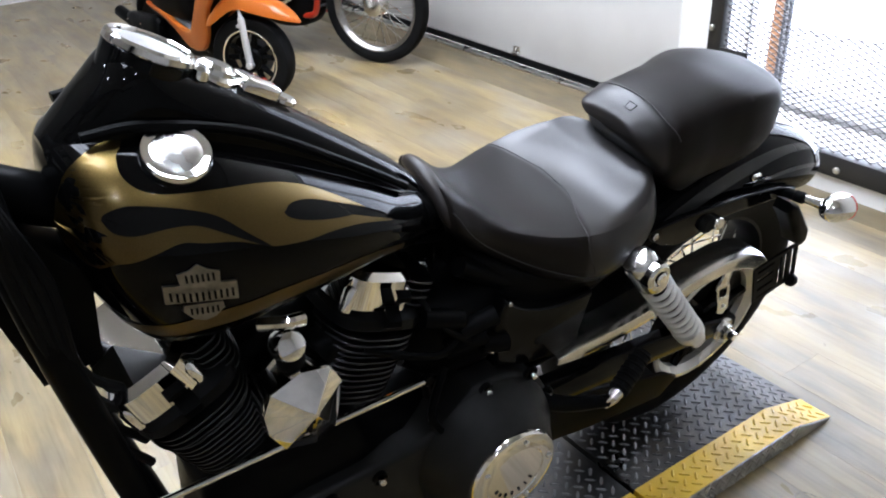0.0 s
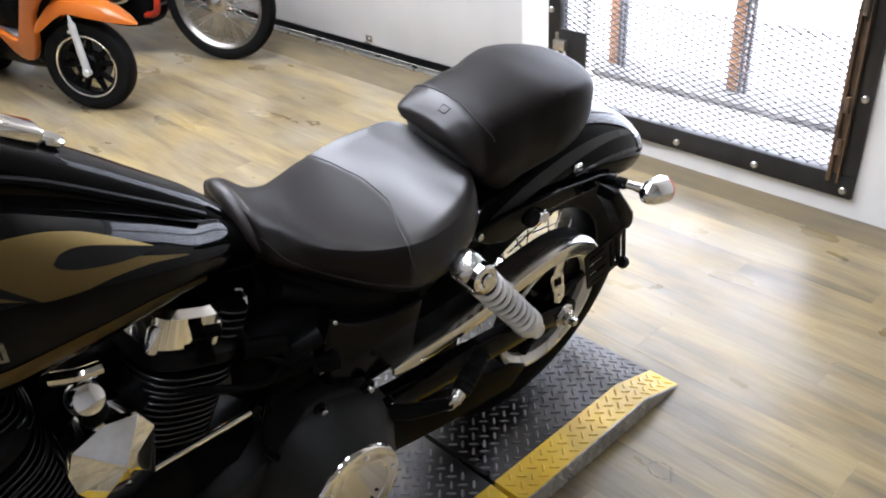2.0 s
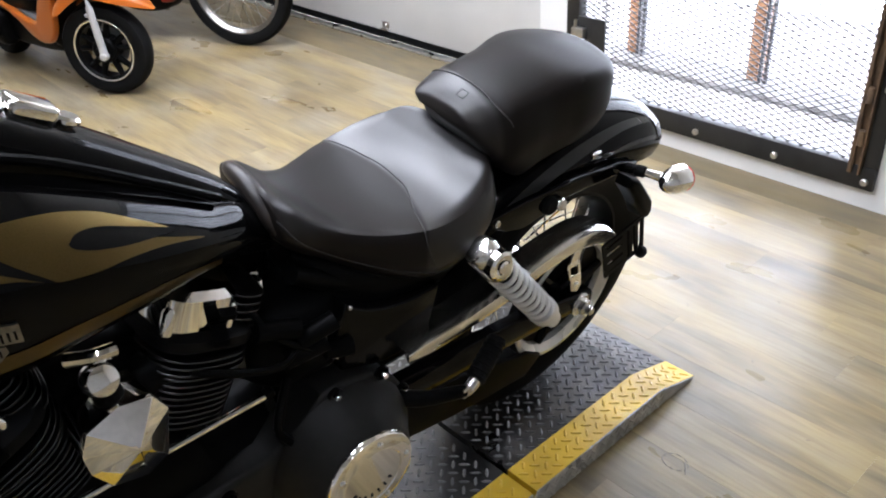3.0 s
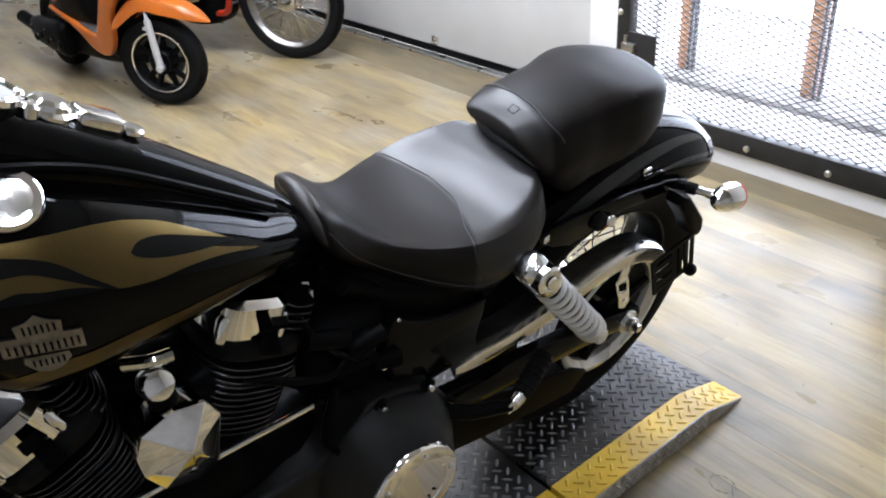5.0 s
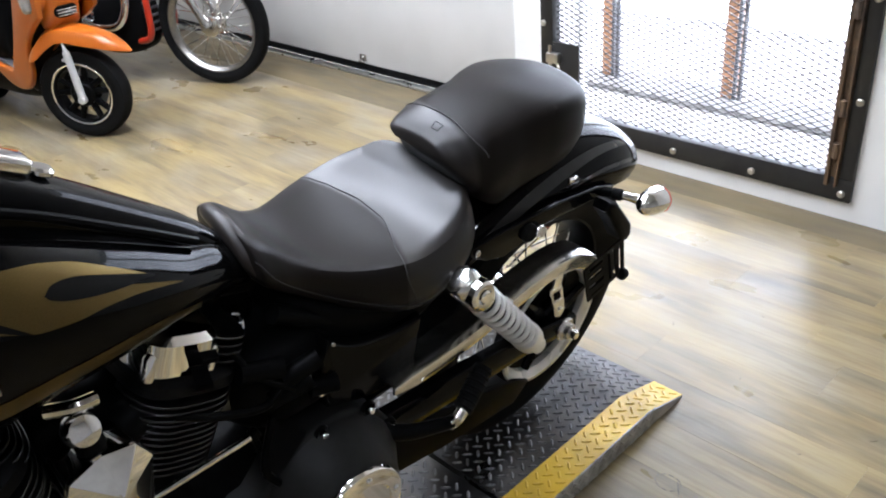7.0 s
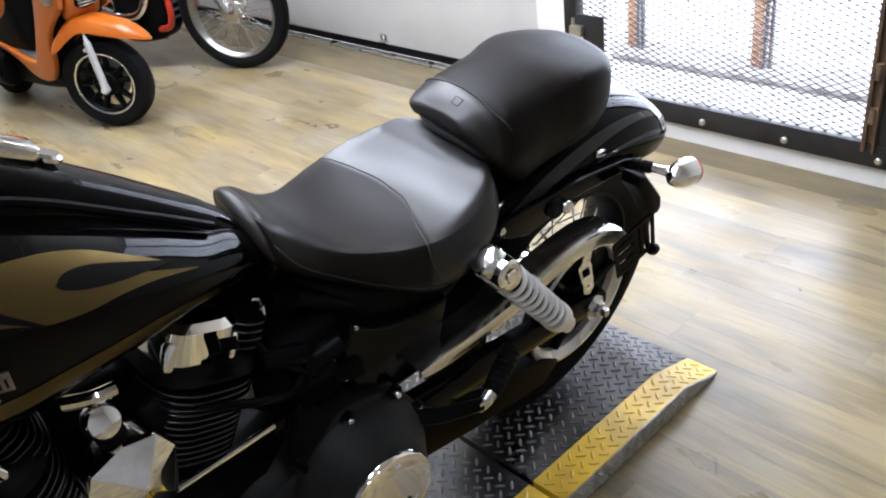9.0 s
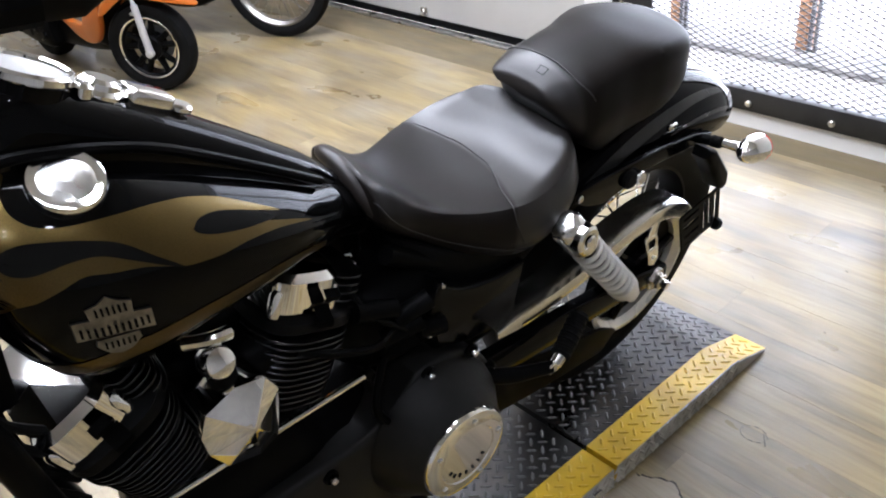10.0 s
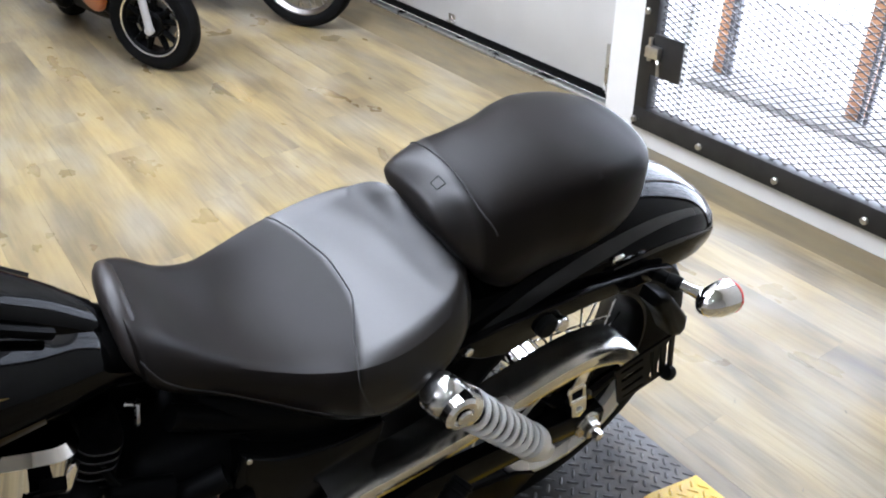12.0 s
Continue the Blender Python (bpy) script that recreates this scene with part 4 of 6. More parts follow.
for u0, u1, v0, v1 in ((0, 1, 0, 0.10), (0, 1, 0.90, 1), (0, 0.08, 0.1, 0.9), (0.93, 1, 0.1, 0.9), (0.46, 0.57, 0.1, 0.9), (0.08, 0.46, 0.42, 0.60), (0.63, 0.71, 0.1, 0.9), (0.77, 0.86, 0.1, 0.9), (0.08, 0.46, 0.17, 0.33), (0.08, 0.46, 0.69, 0.86)):
    bm = bmesh.new()
    k = [quad(u0, v0), quad(u1, v0), quad(u1, v1), quad(u0, v1)]
    f = bm.faces.new([bm.verts.new(p) for p in k])
    g = bmesh.ops.extrude_face_region(bm, geom=[f])["geom"]
    bmesh.ops.translate(bm, vec=(0, 0.004, 0), verts=[v for v in g if isinstance(v, bmesh.types.BMVert)])
    part("plate_bar", bm, M["satin"], pb, smooth=20)
bm = bmesh.new()
lathe(bm, [(-0.010, 0.006), (-0.008, 0.011), (0, 0.0135), (0.008, 0.011), (0.010, 0.006)], (0.112, -0.163, 0.448), (0.9, 0, -0.4), 20)
part("end_knob", bm, M["rubber"], pb, "round black rubber knob")

# ---- tank ----
TANK = [(-1.104, 0.050, 0.985, 0.885, 2.0), (-1.096, 0.085, 1.004, 0.845, 2.1), (-1.078, 0.116, 1.014, 0.800, 2.2), (-1.04, 0.140, 1.016, 0.755, 2.25), (-0.98, 0.150, 1.002, 0.748, 2.3),
        (-0.91, 0.147, 0.972, 0.758, 2.3), (-0.84, 0.134, 0.934, 0.763, 2.3), (-0.77, 0.110, 0.892, 0.762, 2.25), (-0.71, 0.082, 0.852, 0.752, 2.2), (-0.67, 0.062, 0.828, 0.745, 2.1), (-0.635, 0.045, 0.800, 0.735, 2.0)]
TROWS = spline(TANK, 8)
TXS = np.array([r[0] for r in TROWS])


def tank_at(x, a, out=0.0):
    """Point of the tank's left side at x, a degrees below the horizontal through its middle (minus: above)."""
    _, w, zt, zb, n = (float(v) for v in (np.interp(x, TXS, [r[i] for r in TROWS]) for i in range(5)))
    zc, h = (zt + zb) / 2, (zt - zb) / 2
    c, s = math.cos(radians(a)), math.sin(radians(a))
    y = -(w + out) * abs(c) ** (2 / n)
    return Vector((x, y, zc - (h + out) * math.copysign(abs(s) ** (2 / n), s)))


tank = bp("fuel_tank", superloft(bmesh.new(), TANK, 8, 56), "black", "gloss black fuel tank with bronze flames")


def decal(name, outline, m, label, out=0.0009):
    """Thin paint shape laid on the tank's side, from a smooth outline of x and degrees."""
    pts = [tuple(p) for p in spline(outline + outline[:1], 6)][:-1]
    flat, _, tris = geometry.delaunay_2d_cdt([Vector((p[0], p[1] * 0.004)) for p in pts], [], [list(range(len(pts)))], 1, 1e-5)[:3]
    bm = bmesh.new()
    vs = [bm.verts.new((p.x, p.y, 0)) for p in flat]
    for q in tris:
        bm.faces.new([vs[k] for k in q])
    for _ in range(6):
        long = [e for e in bm.edges if e.calc_length() > 0.018]
        if not long:
            break
        bmesh.ops.subdivide_edges(bm, edges=long, cuts=1)
        bmesh.ops.triangulate(bm, faces=bm.faces[:])
    for v in bm.verts:
        v.co = tank_at(v.co.x, v.co.y / 0.004, out)
    return part(name, bm, M[m], tank, label, smooth=60)


# flames: smooth outlines of x and degrees round the tank's side
decal("flame", [(-1.111, -5), (-1.095, -49), (-1.062, -67), (-1.035, -70), (-1.046, -60), (-1.048, -50), (-1.036, -43), (-1.01, -41), (-0.967, -43), (-0.921, -47), (-0.886, -49), (-0.847, -47), (-0.787, -33), (-0.83, -30), (-0.749, -21), (-0.804, -20), (-0.847, -17), (-0.882, -13), (-0.914, -12), (-0.931, -13), (-0.961, -17), (-0.994, -18), (-1.016, -19), (-1.038, -15), (-1.059, -9), (-1.082, 0), (-1.098, 19), (-1.105, 37)], "gold", "bronze gold flame")
decal("flame_gap", [(-0.904, -30), (-0.891, -36), (-0.865, -39), (-0.826, -37), (-0.781, -32), (-0.833, -26), (-0.876, -25), (-0.898, -27)], "ghost", "charcoal teardrop", 0.0016)
decal("flame_gap", [(-1.078, -26), (-1.074, -30), (-1.058, -35), (-1.038, -36), (-1.005, -34), (-0.976, -30), (-0.953, -22), (-0.927, -12), (-0.97, -21), (-0.997, -26), (-1.02, -26), (-1.039, -24), (-1.059, -21), (-1.072, -21)], "ghost", "charcoal tongue", 0.0016)
# Gold band paints the warm floor reflection along the tank's lower edge.
LOW = spline([(-1.081, 62), (-1.058, 31), (-1.013, 18), (-0.958, 15), (-0.889, 13), (-0.809, 10), (-0.729, 12)], 6)
bm = bmesh.new()
ringsurf(bm, [[tank_at(x, a + d, 0.0009) for d in (-2, 1, 4, 7, 10)] for x, a in LOW], closed=False)
part("lower_flame", bm, M["gold"], tank, "gold band standing in for floor glow on the lower edge", smooth=60)
# end of flames

# console, dash and cap
CONS = [(-1.100, 0.030, 1.005, 0.95, 2.4), (-1.088, 0.042, 1.016, 0.94, 2.6), (-1.05, 0.052, 1.050, 0.93, 2.9), (-1.005, 0.056, 1.082, 0.93, 3.0), (-0.95, 0.055, 1.052, 0.92, 2.9), (-0.87, 0.050, 1.000, 0.90, 2.8), (-0.80, 0.046, 0.950, 0.87, 2.6), (-0.73, 0.040, 0.896, 0.84, 2.4), (-0.69, 0.034, 0.864, 0.80, 2.3), (-0.655, 0.028, 0.828, 0.77, 2.2)]
cons = bp("dash_console", superloft(bmesh.new(), CONS, 6, 40), "black", "gloss black dash console")
bm = bmesh.new()
for s in (-1, 1):
    tube(bm, [(-1.07, s * 0.055, 1.020), (-1.01, s * 0.060, 1.020), (-0.90, s * 0.060, 0.984), (-0.78, s * 0.056, 0.908), (-0.70, s * 0.045, 0.850)], 0.006, 8, 5)
part("console_gasket", bm, M["satin"], cons, "black rubber edging")
sp = Vector((-0.978, 0, 1.070))
ax = Vector((0.52, 0, 1)).normalized()
part("dash_cup", lathe(bmesh.new(), [(-0.03, 0.046), (0.0, 0.0465)], sp, ax, 48), M["black"], cons, "gloss black instrument cup")
part("speedometer", lathe(bmesh.new(), [(-0.002, 0.045), (0.002, 0.047), (0.008, 0.046), (0.011, 0.043), (0.009, 0.040), (0.005, 0.039)], sp, ax, 48), M["chrome"], cons, "chrome speedometer ring")
part("dial", disc(bmesh.new(), sp + ax * 0.005, ax, 0.039, 0.003), M["dial"], cons, "grey dial face")
bm = bmesh.new()
lathe(bm, [(-0.01, 0.026), (0.006, 0.026), (0.010, 0.022), (0.016, 0.021), (0.020, 0.016), (0.020, 0.006)], (-0.918, 0, 1.026), (0.55, 0, 1), 28)
part("ignition_switch", bm, M["chrome"], cons, "chrome ignition switch")
for y in (-0.022, 0.022):
    part("trim_screw", lathe(bmesh.new(), [(0, 0.010), (0.010, 0.010), (0.014, 0.006)], (-0.938, y, 1.040), (0.4, 0, 1), 16), M["chrome"], cons)
bm = bmesh.new()
box(bm, (-0.895, -0.020, 0.998), (-0.845, 0.020, 1.018), 0.006, 3)
bmesh.ops.rotate(bm, verts=bm.verts, cent=(-0.87, 0, 1.008), matrix=Matrix.Rotation(radians(30), 3, 'Y'))
disc(bm, (-0.838, 0, 0.985), (0.5, 0, 1), 0.016, 0.010, 0.003)
part("indicator_block", bm, M["chrome"], cons, "chrome indicator lamp housing")
cap_c, cap_a = tank_at(-0.992, -60, -0.002), Vector((0.08, -0.46, 0.88)).normalized()
cap = part("fuel_gauge_cap", lathe(bmesh.new(), [(-0.022, 0.034), (0.004, 0.036), (0.009, 0.036), (0.012, 0.034), (0.011, 0.031)], cap_c, cap_a, 48), M["chrome"], tank, "round chrome fuel gauge cap")
part("cap_dome", lathe(bmesh.new(), [(0.007, 0.0325), (0.0105, 0.027), (0.0130, 0.019), (0.0145, 0.010), (0.0150, 0.001)], cap_c, cap_a, 40), M["satinchrome"], cap)
bm = bmesh.new()
disc(bm, cap_c + cap_a * 0.0145, cap_a, 0.007, 0.002, 0.0005, 20)
part("cap_boss", bm, M["satinchrome"], cap)
# badge: bar and shield as plain shapes
bm = bmesh.new()


def on_badge(u, v, out):
    return tank_at(-1.008 + u * 0.68, 3 + v * 330, out)


def badge_slab(outline, h):
    pts = [on_badge(u, v, 0.001) for u, v in outline]
    top = [on_badge(u, v, h) for u, v in outline]
    ringsurf(bm, [pts, top])


badge_slab([(-0.052, -0.011), (0.052, -0.011), (0.052, 0.011), (-0.052, 0.011)], 0.005)
badge_slab([(-0.028, 0.012), (0.028, 0.012), (0.030, 0.022), (0.016, 0.036), (0, 0.041), (-0.016, 0.036), (-0.030, 0.022)], 0.004)
badge_slab([(-0.028, -0.012), (0.028, -0.012), (0.030, -0.026), (0.014, -0.030), (0, -0.038), (-0.014, -0.030), (-0.030, -0.026)], 0.004)
badge = part("tank_badge", bm, M["badge"], tank, "pale metal bar-and-shield badge", smooth=20)
for u, v, w, h in [(-0.044 + 0.0088 * k, 0, 0.0016, 0.0050) for k in range(11)] + [(-0.019 + 0.0076 * k, v, 0.0014, 0.0045) for v in (0.021, -0.021) for k in range(6)]:
    q = ((-w, -h), (w, -h), (w, h), (-w, h))
    part("badge_bar", ringsurf(bmesh.new(), [[on_badge(u + a, v + b, 0.0040) for a, b in q], [on_badge(u + a, v + b, 0.0058) for a, b in q]]), M["satin"], badge, "dark plain bar", smooth=20)

# ---- seats ----
def pad_section(zt, wc, zc, wl, zl, zb, soft, half=24):
    """Half a padded section: crown, rounded shoulder at (wc, zc), side down to (wl, zl), underside."""
    u = np.linspace(0, 1, 9)
    p = [(wc * a, zt - (zt - zc) * a ** 2.2) for a in u] + [(wc + (wl - wc) * a, zc + (zl - zc) * a) for a in u[1:]]
    p += [(wl * (1 - 0.15 * a), zl + (zb - zl) * a) for a in u[1:]] + [(wl * 0.85 * (1 - a), zb) for a in u[1:]]
    p = np.array(p)
    d = np.r_[0, np.cumsum(np.linalg.norm(np.diff(p, axis=0), axis=1))]
    m = 72
    q = np.linspace(0, d[-1], m)
    q = np.c_[np.interp(q, d, p[:, 0]), np.interp(q, d, p[:, 1])]
    h = d[-1] / (m - 1)
    k = min(30, int(np.ceil(2.2 * soft / h)))
    w = np.exp(-0.5 * (np.arange(-k, k + 1) * h / soft) ** 2)
    e = np.r_[q[k:0:-1] * [-1, 1], q, q[-2:-k - 2:-1] * [-1, 1]]
    q = np.c_[np.convolve(e[:, 0], w / w.sum(), 'valid'), np.convolve(e[:, 1], w / w.sum(), 'valid')]
    return q[np.linspace(0, m - 1, half).round().astype(int)]


def pad_rings(rows, soft, steps=6):
    out = []
    for x, zt, wf, zf, wn, zn, wl, zl, zb in spline(rows, steps):
        far = pad_section(zt, max(wf, 0.003), zf, max(min(wl, wf), 0.004), zl, zb, soft)
        near = pad_section(zt, max(wn, 0.003), zn, max(wl, 0.004), zl, zb, soft)
        far[0, 1] = near[0, 1] = (far[0, 1] + near[0, 1]) / 2
        out.append([Vector((x, y, z)) for y, z in far] + [Vector((x, -y, z)) for y, z in near[-2:0:-1]])
    return out


def pad(rows, soft):
    return tilted(ringsurf(bmesh.new(), pad_rings(rows, soft)))


# x, crown height, far shoulder out and up, near shoulder out and up, side out and up, underside
SEAT = [(-0.6417, 0.8119, 0.0388, 0.7934, 0.0296, 0.7942, 0.0516, 0.8042, 0.785), (-0.6371, 0.8271, 0.0673, 0.8131, 0.0448, 0.8165, 0.0692, 0.7981, 0.772), (-0.6309, 0.8258, 0.0823, 0.8189, 0.052, 0.8217, 0.082, 0.7896, 0.762), (-0.6056, 0.8073, 0.0886, 0.8111, 0.0581, 0.8049, 0.0821, 0.7657, 0.735), (-0.5662, 0.7666, 0.0924, 0.7787, 0.068, 0.7683, 0.0792, 0.7358, 0.702), (-0.5258, 0.7381, 0.1051, 0.7576, 0.0838, 0.7463, 0.091, 0.7145, 0.672), (-0.4826, 0.7264, 0.1297, 0.743, 0.1074, 0.7361, 0.1142, 0.693, 0.648), (-0.4367, 0.7225, 0.1495, 0.7363, 0.1289, 0.7344, 0.1416, 0.6784, 0.634), (-0.3908, 0.7249, 0.1637, 0.7331, 0.131, 0.7295, 0.1499, 0.6647, 0.625), (-0.3395, 0.729, 0.1597, 0.7447, 0.124, 0.7325, 0.1462, 0.6698, 0.628), (-0.2929, 0.7410, 0.1413, 0.7623, 0.112, 0.7415, 0.134, 0.680, 0.645), (-0.2624, 0.7580, 0.1113, 0.7773, 0.0940, 0.7530, 0.117, 0.696, 0.668), (-0.2423, 0.7680, 0.0772, 0.7759, 0.0660, 0.7620, 0.092, 0.712, 0.695)]
SROWS = pad_rings(SEAT, 0.011)
seat = bp("rider_seat", pad(SEAT, 0.011), "seatleather", "black leather rider seat with stitched panels")


def on_rows(rings, x, s, out=0.0):
    """Point of a pad's skin at x, s round the section from the crown (0) over the near side to the underside (1)."""
    xs = [r[0].x for r in rings]
    i = float(np.interp(x, xs, range(len(xs))))
    k = min(int(i), len(xs) - 2)
    m = len(rings[0])
    j = (m - s * 23) % m
    a, b = int(j) % m, (int(j) + 1) % m
    p = rings[k][a].lerp(rings[k][b], j - int(j)).lerp(rings[k + 1][a].lerp(rings[k + 1][b], j - int(j)), i - k)
    c = Vector((x, 0, p.z * 0.4 + 0.6 * (rings[k][0].z + rings[k][23].z) / 2))
    return TILT @ (p + (p - c).normalized() * out)


def stitch(parent, rows, line, name="seam", r=0.0011):
    pts = [on_rows(rows, x, a, 0.0008) for x, a in spline(line, 10)]
    return part(name, tube(bmesh.new(), pts, r, 6), M["thread"], parent, "raised stitched seam")


stitch(seat, SROWS, [(-0.410, -0.44), (-0.402, -0.39), (-0.387, -0.30), (-0.377, -0.22), (-0.369, -0.13), (-0.370, -0.04), (-0.374, 0.05), (-0.386, 0.12), (-0.400, 0.19), (-0.416, 0.27), (-0.428, 0.36), (-0.428, 0.44), (-0.414, 0.55)])
stitch(seat, SROWS, [(-0.636, 0.40), (-0.617, 0.50), (-0.580, 0.555), (-0.532, 0.58), (-0.480, 0.585), (-0.43, 0.585), (-0.373, 0.605), (-0.32, 0.60)])
bm = tube(bmesh.new(), [(-0.626, 0.072, 0.812), (-0.629, 0.060, 0.817), (-0.632, 0.042, 0.821), (-0.634, 0.017, 0.8225), (-0.635, -0.008, 0.818), (-0.635, -0.028, 0.810), (-0.635, -0.045, 0.798), (-0.631, -0.056, 0.784), (-0.620, -0.064, 0.768)], [0.006, 0.0105, 0.0125, 0.0135, 0.0135, 0.0135, 0.0125, 0.010, 0.005], 16, 4)
part("front_roll", tilted(bm), M["rollleather"], seat, "rolled leather front edge", smooth=60)
PILL = [(-0.274, 0.811, 0.080, 0.801, 0.020, 0.808, 0.028, 0.802, 0.798), (-0.270, 0.822, 0.094, 0.807, 0.034, 0.812, 0.042, 0.800, 0.792), (-0.262, 0.829, 0.101, 0.811, 0.050, 0.808, 0.060, 0.787, 0.782), (-0.250, 0.838, 0.104, 0.816, 0.067, 0.806, 0.078, 0.772, 0.764), (-0.236, 0.846, 0.104, 0.822, 0.078, 0.822, 0.092, 0.768, 0.746), (-0.218, 0.853, 0.104, 0.828, 0.086, 0.842, 0.104, 0.772, 0.725), (-0.1805, 0.8605, 0.089, 0.848, 0.089, 0.848, 0.107, 0.783, 0.703), (-0.14, 0.866, 0.0925, 0.851, 0.0925, 0.851, 0.1065, 0.782, 0.7095), (-0.1005, 0.869, 0.101, 0.856, 0.101, 0.856, 0.11, 0.7795, 0.7175), (-0.062, 0.868, 0.1065, 0.8575, 0.1065, 0.8575, 0.116, 0.778, 0.7275), (-0.0215, 0.866, 0.104, 0.8535, 0.104, 0.8535, 0.1135, 0.779, 0.734), (0.0175, 0.861, 0.093, 0.848, 0.093, 0.848, 0.099, 0.78, 0.742), (0.046, 0.855, 0.069, 0.8415, 0.069, 0.8415, 0.076, 0.779, 0.7495), (0.0555, 0.836, 0.038, 0.821, 0.038, 0.821, 0.0345, 0.7825, 0.762)]
PROWS = pad_rings(PILL, 0.012)
pillion = bp("pillion_seat", pad(PILL, 0.012), "pillionleather", "black leather pillion pad")
stitch(pillion, PROWS, [(-0.220, -0.40), (-0.222, -0.28), (-0.225, -0.13), (-0.227, 0.0), (-0.229, 0.10), (-0.231, 0.20), (-0.229, 0.29), (-0.222, 0.38)])
bm = bmesh.new()
for a, b in (((-0.253, -0.035), (-0.242, -0.035)), ((-0.242, -0.035), (-0.242, 0.035)), ((-0.242, 0.035), (-0.253, 0.035)), ((-0.253, 0.035), (-0.253, -0.035))):
    tube(bm, [on_rows(PROWS, a[0], a[1], 0.0003), on_rows(PROWS, b[0], b[1], 0.0003)], 0.0006, 6)
part("embossed_mark", bm, M["rubber"], pillion, "small embossed square mark")

# ---- frame and side cover ----
bp("seat_pan", superloft(bmesh.new(), [(-0.60, 0.04, 0.72, 0.66, 3), (-0.56, 0.07, 0.70, 0.60, 3.5), (-0.48, 0.085, 0.66, 0.56, 4), (-0.36, 0.095, 0.655, 0.56, 4), (-0.28, 0.09, 0.68, 0.62, 3.5), (-0.25, 0.05, 0.69, 0.64, 3)], 3, 28), "satin", "black seat pan and inner panel")
bm = bmesh.new()
for s in (-1, 1):
    tube(bm, [(-1.165, s * 0.030, 0.975), (-1.155, s * 0.075, 0.86), (-1.125, s * 0.085, 0.66), (-1.08, s * 0.085, 0.42), (-1.03, s * 0.085, 0.24), (-0.94, s * 0.085, 0.175), (-0.6, s * 0.085, 0.175)], 0.0185, 14, 6)
    tube(bm, [(-0.62, s * 0.06, 0.70), (-0.50, s * 0.065, 0.630), (-0.33, s * 0.085, 0.625)], 0.015, 12, 4)
    tube(bm, [(-0.60, s * 0.085, 0.175), (-0.52, s * 0.06, 0.30), (-0.50, s * 0.055, 0.50), (-0.50, s * 0.065, 0.630)], 0.017, 12, 4)
tube(bm, [(-1.17, 0, 0.97), (-0.9, 0, 0.83), (-0.62, 0, 0.74)], 0.028, 14, 4)
bp("frame", bm, "satin", "satin black tube frame")
bm = bmesh.new()
lathe(bm, [(-0.09, 0.036), (-0.085, 0.042), (0.085, 0.042), (0.09, 0.036)], (-1.225, 0, 0.92), (0.5, 0, 0.86), 28)
plate(bm, [(-1.20, 0.95), (-1.14, 0.93), (-1.09, 0.86), (-1.10, 0.75), (-1.165, 0.74), (-1.19, 0.85)], -0.045, 0.045, 0.008)
bp("steering_head", bm, "satin", "black steering head and gusset")
for k in range(4):
    bp("cable", tube(bmesh.new(), [(-1.20, -0.05 + 0.02 * k, 1.12), (-1.17, -0.085 - 0.006 * k, 1.02), (-1.135 - 0.01 * k, -0.095, 0.90), (-1.13, -0.085, 0.78 - 0.03 * k), (-1.08, -0.06, 0.70 - 0.04 * k)], 0.006, 8, 5), "rubber", "black control cable")
for s in (-1, 1):
    bm = bmesh.new()
    edge_ = spline([(-0.565, 0.648, 0), (-0.535, 0.622, 0), (-0.503, 0.605, 0), (-0.464, 0.594, 0), (-0.423, 0.589, 0), (-0.384, 0.591, 0)], 4)
    y_ = -0.108 if s < 0 else 0.130
    plate(bm, [(p[0], p[1]) for p in edge_] + [(-0.380, 0.584), (-0.398, 0.515), (-0.420, 0.480), (-0.50, 0.490), (-0.575, 0.520), (-0.580, 0.60)], y_ - s * 0.03, y_, 0.007)
    cov = bp("side_cover", bm, "glossblack", "gloss black side cover with curved top")
    part("cover_stud", bolt(bmesh.new(), (-0.558, y_, 0.638), (-0.3, s, 0.3), 0.004, 0.005), M["chrome"], cov)

